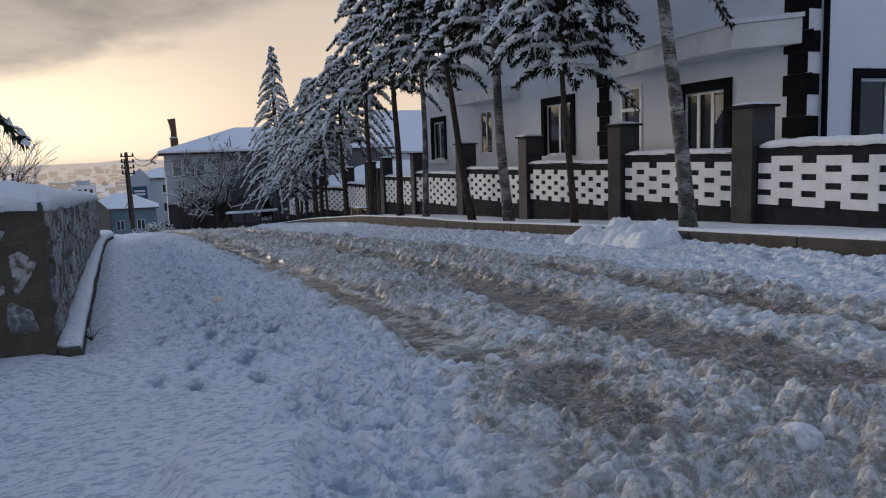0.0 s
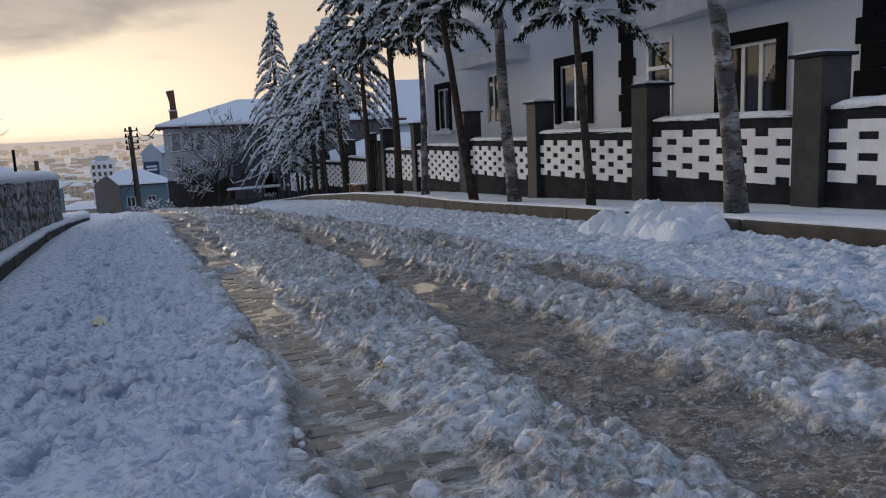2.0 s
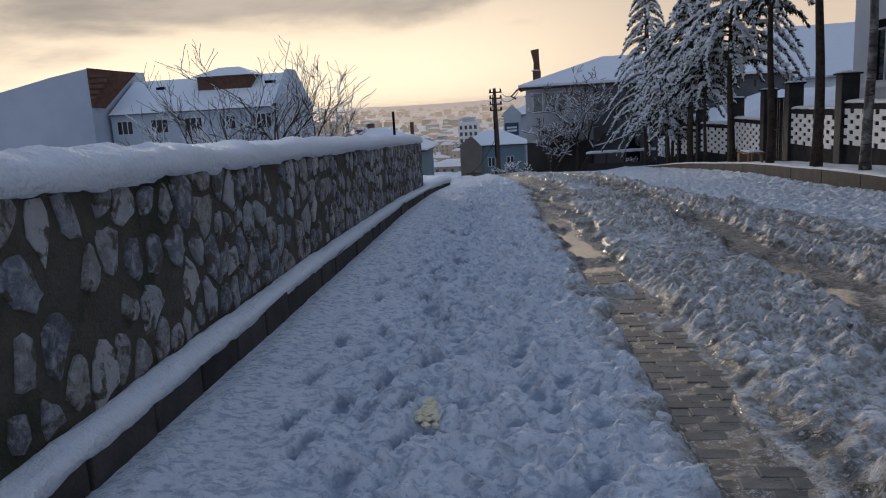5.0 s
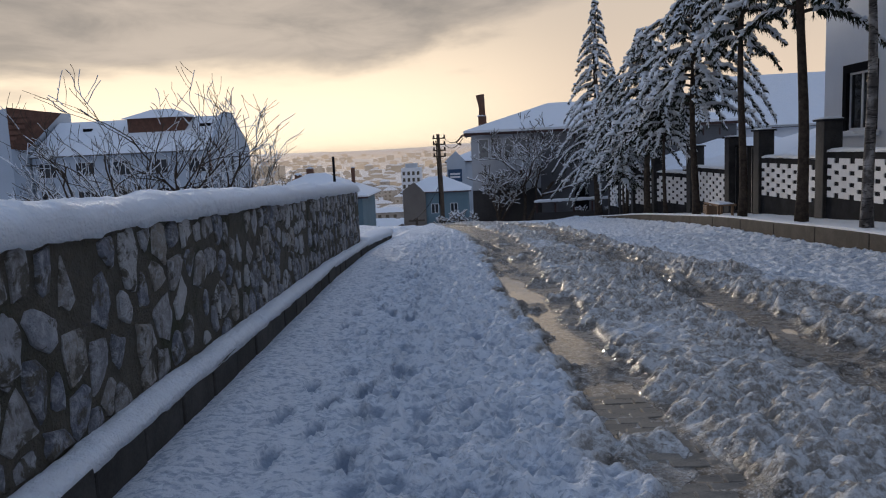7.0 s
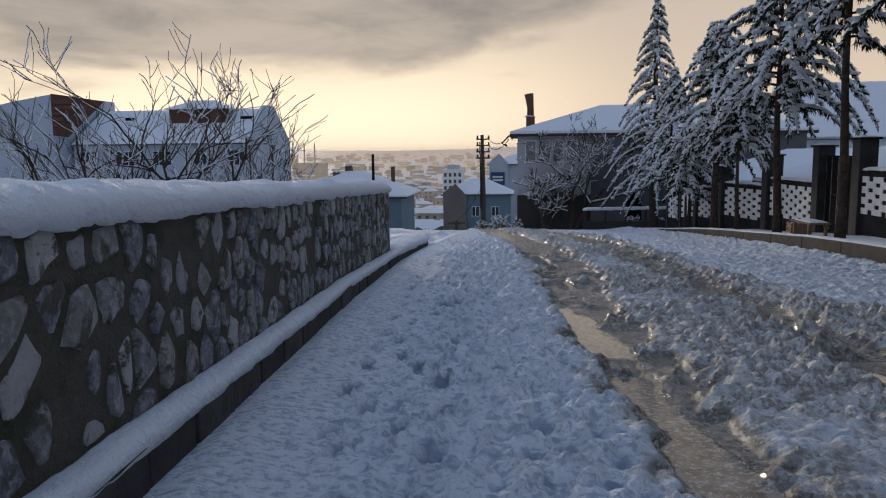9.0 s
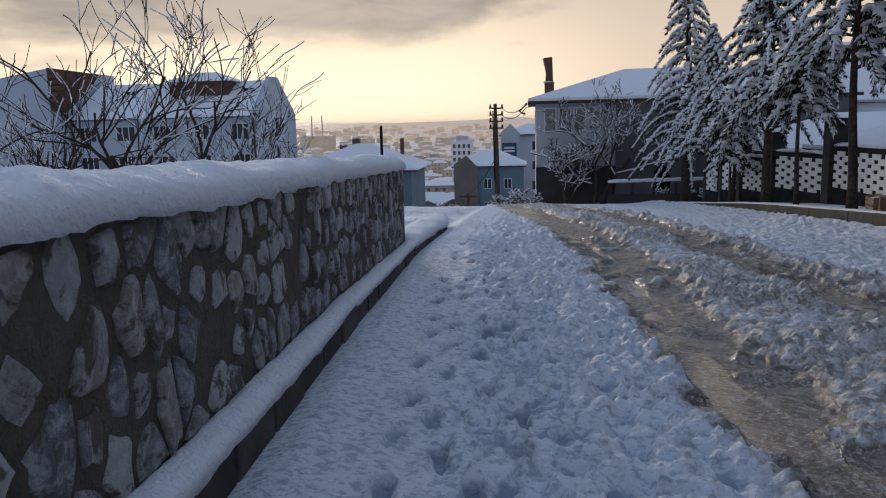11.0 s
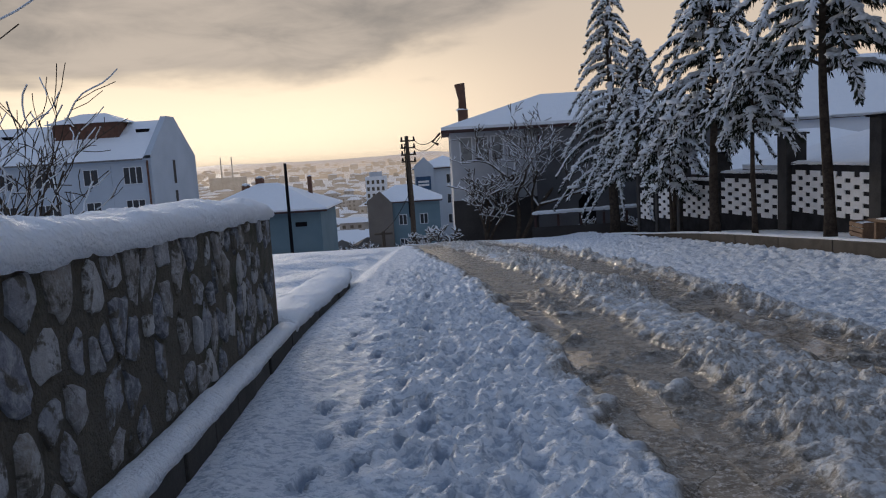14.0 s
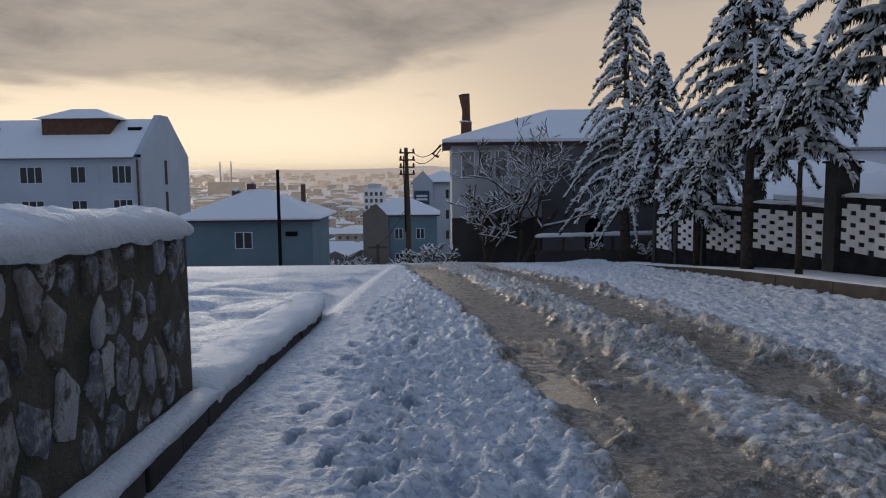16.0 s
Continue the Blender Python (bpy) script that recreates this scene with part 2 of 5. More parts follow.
CREAM_WALL = plain("worn_cream_render", (0.38, 0.395, 0.42), (0.50, 0.51, 0.53), 0.85, 0.6, 20.0, 0.006)
BLOCK_WALL = plain("white_block_wall", (0.38, 0.43, 0.49), (0.47, 0.52, 0.58), 0.85, 0.2, 8.0, 0.006)
BLUE_WALL = plain("blue_grey_render", (0.11, 0.17, 0.20), (0.15, 0.215, 0.245), 0.85, 0.4, 12.0, 0.006)
BROWN_WALL = plain("brown_render", (0.14, 0.12, 0.105), (0.19, 0.165, 0.14), 0.85, 0.4, 12.0, 0.006)
BRICK_RED = plain("red_brown_timber", (0.10, 0.05, 0.035), (0.16, 0.085, 0.06), 0.8, 2.0, 20.0, 0.006)
RUST = plain("rusty_sheet", (0.10, 0.055, 0.04), (0.17, 0.09, 0.06), 0.7, 4.0, 40.0, 0.004)
EAVE = plain("dark_eave_board", (0.05, 0.03, 0.028), (0.09, 0.055, 0.05), 0.7, 4.0, 40.0, 0.004)
METAL = plain("grey_metal", (0.12, 0.12, 0.12), (0.20, 0.20, 0.20), 0.45, 4.0, 40.0, 0.002, 0.6)
WOOD = plain("old_plank", (0.14, 0.085, 0.055), (0.25, 0.16, 0.10), 0.8, 5.0, 40.0, 0.005)
CURTAIN = plain("curtain_cloth", (0.50, 0.47, 0.40), (0.62, 0.58, 0.50), 0.9, 4.0, 60.0, 0.004)
NET = plain("net_curtain_behind_glass", (0.17, 0.17, 0.17), (0.26, 0.26, 0.25), 0.3, 3.0, 60.0, 0.002)
SIGN = plain("blue_sign_paint", (0.035, 0.07, 0.13), (0.05, 0.10, 0.18), 0.6, 2.0, 30.0, 0.002)
CLOD = plain("dirty_snow_clod", (0.50, 0.48, 0.46), (0.84, 0.86, 0.89), 0.7, 5.0, 40.0, 0.03)
BREAD = plain("yellow_crumb", (0.78, 0.66, 0.42), (0.88, 0.80, 0.62), 0.85, 20.0, 90.0, 0.01)
TOWN_WALL = plain("far_town_wall", (0.12, 0.11, 0.11), (0.40, 0.38, 0.36), 0.9, 0.03, 0.3, 0.01)
HILL = plain("far_woods", (0.10, 0.09, 0.08), (0.30, 0.28, 0.27), 0.9, 0.004, 0.05, 0.1)


# ---- building kit ----
class Shape:
    """Vertices and faces gathered for one mesh."""

    def __init__(self):
        self.v, self.f = [], []

    def add(self, verts, faces):
        k = len(self.v)
        self.v += [tuple(p) for p in verts]
        self.f += [tuple(k + i for i in q) for q in faces]
        return self

    def box(self, x0, y0, z0, x1, y1, z1):
        return self.add([(x, y, z) for z in (z0, z1) for x, y in ((x0, y0), (x1, y0), (x1, y1), (x0, y1))],
                        [(3, 2, 1, 0), (4, 5, 6, 7), (0, 1, 5, 4), (1, 2, 6, 5), (2, 3, 7, 6), (3, 0, 4, 7)])

    def prism(self, outline, z0, z1):
        """An upright prism over a plan outline, anticlockwise; z0 and z1 may be functions of (x, y)."""
        n = len(outline)
        lo = [(x, y, z0(x, y) if callable(z0) else z0) for x, y in outline]
        hi = [(x, y, z1(x, y) if callable(z1) else z1) for x, y in outline]
        return self.add(lo + hi, [tuple(range(n))[::-1], tuple(range(n, 2 * n))] + [(i, (i + 1) % n, n + (i + 1) % n, n + i) for i in range(n)])

    def tube(self, pts, radii, sides=6):
        pts = [Vector(p) for p in pts]
        rings = []
        for i, p in enumerate(pts):
            d = (pts[min(i + 1, len(pts) - 1)] - pts[max(i - 1, 0)]).normalized()
            a = d.cross(Vector((0.31, 0.17, 0.93)) if abs(d.z) < 0.9 else Vector((1, 0.1, 0))).normalized()
            b = d.cross(a)
            rings += [p + (a * math.cos(2 * math.pi * k / sides) + b * math.sin(2 * math.pi * k / sides)) * radii[i] for k in range(sides)]
        faces = [(i * sides + k, i * sides + (k + 1) % sides, (i + 1) * sides + (k + 1) % sides, (i + 1) * sides + k) for i in range(len(pts) - 1) for k in range(sides)]
        m = (len(pts) - 1) * sides
        faces += [tuple(range(sides))[::-1], tuple(range(m, m + sides))]
        return self.add(rings, faces)

    def lump(self, c, r, rng, flat=0.6, n=7):
        """A rounded uneven clod."""
        x, y, z = c
        v = [(x, y, z + r * flat)]
        for h, s in ((0.72, 0.62), (0.15, 1.0), (-0.5, 0.85)):
            for k in range(n):
                a = 2 * math.pi * (k + 0.5 * (h < 0.5)) / n
                q = r * s * rng.uniform(0.78, 1.2)
                v.append((x + q * math.cos(a), y + q * math.sin(a), z + r * flat * h * rng.uniform(0.8, 1.2)))
        f = [(0, 1 + k, 1 + (k + 1) % n) for k in range(n)]
        for ring in (0, 1):
            f += [(1 + ring * n + k, 1 + (ring + 1) * n + k, 1 + (ring + 1) * n + (k + 1) % n, 1 + ring * n + (k + 1) % n) for k in range(n)]
        return self.add(v, f)

    def mesh(self, name, mat, smooth=False):
        me = bpy.data.meshes.new(name)
        me.from_pydata(self.v, [], self.f)
        me.materials.append(mat)
        if smooth:
            me.polygons.foreach_set("use_smooth", [True] * len(me.polygons))
        me.update()
        return me


def part(name, shape, mat, parent=None, label="", smooth=False):
    ob = new(name, shape if isinstance(shape, bpy.types.Mesh) else shape.mesh(name, mat, smooth))
    ob.parent = parent
    return tagged(ob, label) if label else ob


def thing(name, label, category, at=(0, 0, 0), turn=0.0, group="", kind=""):
    ob = new(name)
    ob.empty_display_size = 0.2
    ob.matrix_world = pose(*at, 0, 0, turn)
    return tagged(ob, label, category, group, kind)


def bevel(ob, width=0.015, segments=2):
    m = ob.modifiers.new("bevel", "BEVEL")
    m.width, m.segments, m.limit_method = width, segments, "ANGLE"
    return ob


# ---- heights of the ground ----
LEFT_Y, LEFT_Z = (-300, -10, 0, 10, 20, 27, 33, 45, 50, 77, 110, 150, 250, 400, 1100, 2200, 3200, 5000), (6, 0.3, 0, -0.29, -0.60, -0.98, -1.35, -2.3, -2.8, -6.9, -12, -19, -33, -39, -40, -12, 14, 16)
RIGHT_Y, RIGHT_Z = (-300, -10, 0, 5.9, 9, 12, 16.6, 21.7, 31.3, 43.5, 50, 77), (6, 0.9, 0.4, 0.12, 0, -0.21, -0.47, -0.80, -1.41, -2.3, -2.8, -6.9)
TERR_Y, TERR_Z = (-10, 6, 9.7, 13.5, 18, 22, 25, 28.3, 32.5, 36, 38, 41, 44, 50), (1.2, 0.40, 0.22, 0.02, -0.25, -0.39, -0.57, -0.74, -1.07, -1.33, -1.52, -1.83, -2.12, -2.75)


def base_z(x, y):
    """The road's level before the snow's relief."""
    l, r = np.interp(y, LEFT_Y, LEFT_Z), np.interp(y, RIGHT_Y, RIGHT_Z)
    a = np.clip((x + 1) / 8.2, 0, 1) * (np.asarray(y) < 77)
    return l * (1 - a) + r * a


def terrace_z(y):
    return np.interp(y, TERR_Y, TERR_Z)


def wall_x(y):
    return np.interp(y, (-10, 7, 25.2, 40), (-0.85, -0.85, -1.78, -1.93))


def fence_x(y):
    return np.interp(y, (-10, 20, 28, 36, 44.5), (8.95, 8.95, 8.75, 8.55, 7.0))


def kerb_x(y):
    return np.interp(y, (-10, 26, 31.5, 39, 45), (7.25, 7.25, 7.1, 6.6, 5.9))


class Lattice:
    """Smooth value noise and cell noise over arrays."""

    def __init__(self, seed):
        self.g = np.random.RandomState(seed).rand(256, 256)

    def value(self, x, y, s):
        x, y = np.asarray(x) * s + 57.3, np.asarray(y) * s + 91.7
        i, j = np.floor(x).astype(int), np.floor(y).astype(int)
        u, v = x - i, y - j
        u, v = u * u * (3 - 2 * u), v * v * (3 - 2 * v)
        t = lambda a, b: self.g[a % 256, b % 256]
        return (t(i, j) * (1 - u) + t(i + 1, j) * u) * (1 - v) + (t(i, j + 1) * (1 - u) + t(i + 1, j + 1) * u) * v

    def fbm(self, x, y, s, octaves=4):
        total, amp, norm = 0.0, 1.0, 0.0
        for k in range(octaves):
            total, norm = total + amp * self.value(x + 13.1 * k, y - 7.7 * k, s * 2 ** k), norm + amp
            amp *= 0.5
        return total / norm

    def clods(self, x, y, s):
        """Domes round scattered seeds: one at a seed's middle, zero between."""
        x, y = np.asarray(x) * s + 31.7, np.asarray(y) * s + 77.1
        i, j = np.floor(x).astype(int), np.floor(y).astype(int)
        best = np.zeros(np.broadcast(x, y).shape)
        for a in (-1, 0, 1):
            for b in (-1, 0, 1):
                p, q = i + a, j + b
                jx, jy, size = self.g[p % 256, q % 256], self.g[(p + 91) % 256, (q + 37) % 256], self.g[(p + 17) % 256, (q + 143) % 256]
                d2 = ((x - p - jx) ** 2 + (y - q - jy) ** 2) / (0.25 + 0.55 * size) ** 2
                best = np.maximum(best, np.sqrt(np.clip(1 - d2, 0, 1)) * (0.35 + 0.65 * size))
        return best


LAT = Lattice(4)


# ---- the ground: one sheet to the horizon ----
def lines(stops):
    """Coordinates with steps that change from stretch to stretch: (start, end, step)."""
    return np.concatenate([np.arange(a, b - 1e-6, s) for a, b, s in stops] + [[stops[-1][1]]])


def track(y, a, b):
    """Left and right edge of a wheel track at y."""
    ys = (0, 6, 9, 13, 20, 24, 30, 38, 48)
    return np.interp(y, ys, a), np.interp(y, ys, b)


TRACKS = [track_edges for track_edges in (
    ((2.00, 1.86, 1.80, 1.58, 1.05, 0.98, 0.55, -0.40, -1.7), (2.85, 2.58, 2.38, 2.20, 1.95, 2.12, 1.80, 0.85, -0.6)),
    ((3.20, 3.15, 3.25, 3.25, 3.22, 2.92, 2.65, 2.00, 0.5), (4.20, 4.00, 3.95, 4.00, 3.90, 3.78, 3.68, 3.05, 1.5)),
    ((4.55, 4.75, 4.62, 4.48, 4.15, 3.70, 3.6, 3.0, 1.4), (5.05, 5.20, 5.10, 4.92, 4.35, 3.72, 3.62, 3.02, 1.42)))]


def relief(x, y):
    """Height over the base, and the masks of bare wet ice, dirty slush, pressed snow with painted shade, and melt
    water.
    """
    wob = 0.34 * (LAT.fbm(x, y, 1.3, 3) - 0.5) + 0.30 * (LAT.fbm(x + 40, y, 5.0, 3) - 0.5)
    xs = x + wob
    worn = np.zeros_like(x)
    for k, (a, b) in enumerate(TRACKS):
        lo, hi = track(y, a, b)
        inside = np.minimum(xs - lo, hi - xs)
        worn = np.maximum(worn, np.clip(inside / 0.22 + 0.45, 0, 1) * (0.85 if k == 2 else 1.0))
    worn = worn * np.clip((y - 1.2 + 2.2 * (LAT.fbm(x + 70, y, 1.4, 3) - 0.5)) / 3.2, 0.25, 1)
    lo, hi = track(y, TRACKS[0][0], TRACKS[2][1])
    lo = lo - np.clip((5.0 - y) * 0.30, 0, 1.2)
    churned = np.clip(np.minimum(xs - lo + 0.22, hi + 0.55 - xs) / 0.35, 0, 1) * np.clip((52 - y) / 6, 0, 1)
    worn = worn * np.clip((50 - y) / 8, 0, 1)
    worn = np.clip(worn - 0.55 * np.clip(LAT.fbm(x - 9, y, 2.4, 4) - 0.52, 0, 1) * 4 * (y < 30), 0, 1)
    road = np.clip((x - wall_x(y) - 0.1) / 0.3, 0, 1) * np.clip((kerb_x(y) - x) / 0.1, 0, 1) * np.clip((55 - y) / 8, 0, 1)
    # churned clods between the tracks, trodden crust beside them
    big, small = LAT.clods(x, y, 5.5), LAT.clods(x + 5, y + 9, 10.0)
    ridge = churned * (1 - worn)
    ragged = LAT.fbm(x + 3, y - 8, 0.9, 3)
    tiny = LAT.clods(x - 12, y + 31, 19.0)
    h = ridge * (0.02 + (0.105 * big * (0.3 + 0.7 * small) + 0.072 * small + 0.04 * tiny) * np.clip(0.25 + 2.0 * (ragged - 0.3), 0.3, 1.25))
    h += worn * (-0.035 + 0.014 * small * (LAT.fbm(x, y, 3.0, 2)))
    tread = np.clip(1 - churned, 0, 1) * road
    soft = np.clip((x - wall_x(y) - 0.9) / 0.5 + 0.8 * (LAT.fbm(x, y + 50, 0.8, 3) - 0.5), 0, 1)
    pits = LAT.clods(x * 1.1 + 8, y * 0.75 - 4, 6.6)
    billow = 1 - np.abs(2 * LAT.fbm(x * 0.8 + 21, y * 1.25 + 3, 8.5, 3) - 1) * 2.2
    ripple = 1 - np.abs(2 * LAT.fbm(x * 0.55 - 14, y * 1.3 + 9, 15.0, 2) - 1) * 2.0
    crust = 0.020 * billow + 0.030 * ripple + 0.03 * tiny + 0.06 * (LAT.fbm(x, y, 4.5, 4) - 0.5) + 0.025 * LAT.clods(x - 3, y + 2, 11.0) - 0.085 * pits
    h += tread * (0.03 + crust * (0.22 + 0.78 * soft) * np.where(x > hi, 0.5, 1.0))
    # snow banked against the kerb wall and the ledge
    h += road * 0.085 * np.clip(1 - (x - wall_x(y) - 0.15) / 0.75, 0, 1) ** 1.5
    h += ridge * 0.03 * billow
    h += road * (0.13 + 0.10 * np.clip((y - 22) / 6, 0, 1)) * np.clip((x - kerb_x(y) + 1.5) / 1.5, 0, 1) ** 2
    slush = np.clip(churned * (1.0 + 1.5 * (ragged - 0.45) + 0.6 * worn) - 0.5 * ridge * big * (0.2 + small) + 0.16 * tread * soft * (1 - LAT.clods(x - 3, y + 2, 8.5)), 0, 1)
    # mask for pressed snow and for shade painted into pits and clod gaps
    trodden_shade = tread * soft * np.clip(1.25 * pits - 0.35 - 0.5 * LAT.clods(x - 3, y + 2, 11.0) + 0.5 * (LAT.fbm(x, y, 9.0, 2) - 0.5), 0, 1) + 0.55 * ridge * np.clip(0.8 - big - 0.6 * small, 0, 1)
    # the snow block and drift at the start, on the open side
    wave = 0.5 * (LAT.fbm(x, y, 1.8, 3) - 0.5)
    block = np.clip(np.minimum(0.84 + 0.5 * (y - 3.9) - x + wave, 3.95 - y + 0.12 * x + wave) / 0.10, 0, 1) * np.clip((x + 0.15 + wave) / 0.25, 0, 1) * (y < 6)
    smooth = np.clip((0.75 - x + 0.45 * (y - 4.5) + 1.6 * wave) / 0.5, 0, 1) * np.clip((6.4 - y) / 0.8, 0, 1)
    h = h * (1 - 0.8 * np.maximum(smooth, block))
    slush = slush * np.clip(0.7 + (y - 3) / 9, 0.7, 1)
    trodden_shade, slush, worn = trodden_shade * (1 - 0.9 * np.maximum(smooth, block)), slush * (1 - block), worn * (1 - block)
    h += 0.15 * block * (0.75 + 0.5 * LAT.fbm(x, y, 1.5, 3))
    # a low drift in front of the return wall
    h += 0.17 * np.clip((-0.45 - x) / 0.5, 0, 1) * np.clip((x + 6.0) / 2.5, 0, 1) * np.clip((y - 4.9) / 1.4, 0, 1) * np.clip((6.95 - y) / 0.05, 0, 1)
    # standing melt water along the near track
    lo, hi = track(y, *TRACKS[0])
    strip = np.clip(np.minimum(x - lo - 0.02, lo + 0.50 - x + 0.25 * (LAT.fbm(x + 4, y, 1.2, 2) - 0.5)) / 0.06, 0, 1)
    pool = strip * np.clip((LAT.fbm(x * 1.6 + 11, y * 0.8, 1.7, 4) - 0.43) / 0.05, 0, 1) * np.clip((y - 7) / 2, 0, 1) * np.clip((31 - y) / 5, 0, 1)
    lo, hi = track(y, *TRACKS[1])
    strip = np.clip(np.minimum(x - lo - 0.1, hi - 0.15 - x) / 0.08, 0, 1)
    pool = np.maximum(pool, strip * np.clip((LAT.fbm(x * 1.6 + 31, y * 0.8, 1.5, 4) - 0.54) / 0.06, 0, 1) * np.clip((y - 5) / 2, 0, 1) * np.clip((34 - y) / 5, 0, 1))
    pool = pool * (1 - block)
    h = h * (1 - pool) - 0.036 * pool
    lo, hi = track(y, *TRACKS[0])
    laid = np.clip(np.minimum(x - lo, hi - x) / 0.08, 0, 1) * np.clip((y - 4.2) / 0.6, 0, 1) * np.clip((13.8 - y) / 0.8, 0, 1)
    worn = np.maximum(worn * (1 - 0.55 * laid), pool)
    return h, worn, slush, trodden_shade, pool


def footprints():
    rng = random.Random(11)
    marks = []
    y, side = 5.5, 1
    while y < 34:
        for lane, drift in ((-0.62, 0.018), (-0.15, 0.010)):
            if rng.random() < 0.8:
                marks.append((wall_x(y) + 1.55 + lane + 0.11 * side + rng.uniform(-0.05, 0.05), y + rng.uniform(-0.1, 0.1), rng.uniform(-0.35, 0.2), rng.uniform(0.6, 1.0)))
        side, y = -side, y + rng.uniform(0.30, 0.42)
    # long drag marks across the trodden strip
    marks += [(0.63, 7.85, -1.1, 1.25), (0.60, 7.30, -1.2, 1.2), (0.92, 7.10, -1.0, 1.25), (0.15, 7.55, -1.2, 1.1), (0.85, 8.5, -1.1, 1.1)]
    return marks


def build_ground():
    xs = lines(((-4000, -400, 300), (-400, -60, 20), (-60, -8, 2.0), (-8, -2.2, 0.2), (-2.2, 7.4, 0.026), (7.4, 12, 0.5), (12, 60, 3.0), (60, 400, 20), (400, 4000, 300)))
    ys = lines(((-300, -10, 15), (-10, 1.6, 0.4), (1.6, 15, 0.024), (15, 28, 0.034), (28, 52, 0.08), (52, 120, 2.0), (120, 500, 12), (500, 5000, 60)))
    x, y = np.meshgrid(xs, ys)
    z = base_z(x, y)
    h, worn, slush, trodden_shade, pool = relief(x, y)
    for fx, fy, a, deep in footprints():
        near_y, near_x = np.searchsorted(ys, (fy - 0.3, fy + 0.3)), np.searchsorted(xs, (fx - 0.3, fx + 0.3))
        win = (slice(*near_y), slice(*near_x))
        dx, dy = x[win] - fx, y[win] - fy
        u, v = dx * math.cos(a) + dy * math.sin(a), -dx * math.sin(a) + dy * math.cos(a)
        if deep > 1.05:
            v = v * 0.62
        sole = np.minimum((u / 0.058) ** 2 + ((v - 0.05) / 0.11) ** 2, (u / 0.045) ** 2 + ((v + 0.10) / 0.055) ** 2)
        # prints darkened as pressed snow, with their shade painted in too
        trodden_shade[win] = np.maximum(trodden_shade[win], deep * np.clip(1.3 - sole, 0, 1) ** 0.5)
        h[win] += deep * (-0.095 * np.clip(1.15 - sole, 0, 1) ** 0.5 + 0.02 * np.exp(-((sole - 1.6) / 0.5) ** 2))
    z = z + h
    # the plot past the wall's end, and the bank behind the wall
    plot = np.clip((wall_x(y) + 0.02 - x) / 0.25, 0, 1) * np.clip((y - 24.5) / 0.5, 0, 1) * np.clip((44 - y) / 5, 0, 1)
    rise = np.interp(y, (24, 31, 34, 42), (0.25, 0.18, 0.05, 0.10))
    z += plot * (rise + 0.40 * (LAT.fbm(x, y, 0.6, 5) - 0.45) + 0.14 * LAT.clods(x, y, 0.8))
    # broken ground in the valley and wavy hills
    far = np.clip((y - 60) / 120, 0, 1)
    z += far * 5 * (LAT.fbm(x, y, 0.012, 3) - 0.5) + np.clip((y - 1500) / 900, 0, 1) * 46 * (LAT.fbm(x, y, 0.0021, 4) - 0.5)
    z += np.where((x > kerb_x(y) + 0.15) & (y < 49), terrace_z(y) - 0.12 - z, 0) * np.clip((x - kerb_x(y) - 0.15) / 0.1, 0, 1)
    me = bpy.data.meshes.new("ground")
    ny, nx = x.shape
    idx = np.arange(ny * nx).reshape(ny, nx)
    quads = np.stack([idx[:-1, :-1], idx[:-1, 1:], idx[1:, 1:], idx[1:, :-1]], -1).reshape(-1, 4)
    me.vertices.add(ny * nx)
    me.vertices.foreach_set("co", np.stack([x, y, z], -1).astype(np.float32).ravel())
    me.loops.add(quads.size)
    me.loops.foreach_set("vertex_index", quads.astype(np.int32).ravel())
    me.polygons.add(len(quads))
    me.polygons.foreach_set("loop_start", np.arange(0, quads.size, 4, dtype=np.int32))
    me.polygons.foreach_set("use_smooth", np.ones(len(quads), dtype=bool))
    for name, values in (("worn", worn), ("slush", slush), ("trodden_shade", trodden_shade), ("pool", pool)):
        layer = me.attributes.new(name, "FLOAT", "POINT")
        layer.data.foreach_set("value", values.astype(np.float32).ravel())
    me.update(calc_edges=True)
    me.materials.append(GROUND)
    return tagged(new("ground", me), "snow-covered road with brown icy wheel tracks, trampled edges and shade painted in hollows", "ground", kind="structure")


ground = build_ground()

# clods of broken snow thrown up along the tracks
rng = random.Random(5)
clods = Shape()
for i in range(1900):
    y = rng.uniform(1.8, 32) if i % 5 < 2 else rng.uniform(1.8, 11)
    k = rng.randrange(3)
    lo, hi = track(y, *TRACKS[k])
    x = float(hi + abs(rng.gauss(0.22, 0.12))) if rng.random() < 0.7 else float(lo - abs(rng.gauss(0.12, 0.1)))
    r = rng.choice((0.010, 0.014, 0.018, 0.024, 0.032, 0.05)) * rng.uniform(0.7, 1.25)
    clods.lump((x, y, float(base_z(x, y)) + r * 0.2 + (0.025 if x > hi else 0.0)), r, rng, 0.75, 6)
tagged(part("snow_clods", clods, CLOD, smooth=True), "broken lumps of churned snow lying along the wheel tracks", "snow", kind="stuff")
for x, y, r in ((0.95, 3.72, 0.10), (2.75, 2.6, 0.12), (3.05, 3.5, 0.10), (2.22, 4.9, 0.06), (4.35, 4.4, 0.10)):
    s = Shape().lump((0, 0, 0), r, rng, 0.8, 9)
    ob = part("snow_block", s, CLOD, smooth=True)
    ob.location = (x, y, float(base_z(x, y)) + 0.02)
    tagged(ob, "rounded chunk of ploughed snow lying on the road", "snow", "snow chunks on the road")

# a crumb of yellow bread trodden into the snow
s = Shape()
for k in range(22):
    s.lump((rng.gauss(0, 0.032), rng.gauss(0, 0.05), rng.uniform(0, 0.02)), rng.uniform(0.018, 0.032), rng, 0.7, 6)
ob = part("bread_scrap", s, BREAD)
ob.location = (0.63, 9.45, float(base_z(0.63, 9.45)) + 0.055)
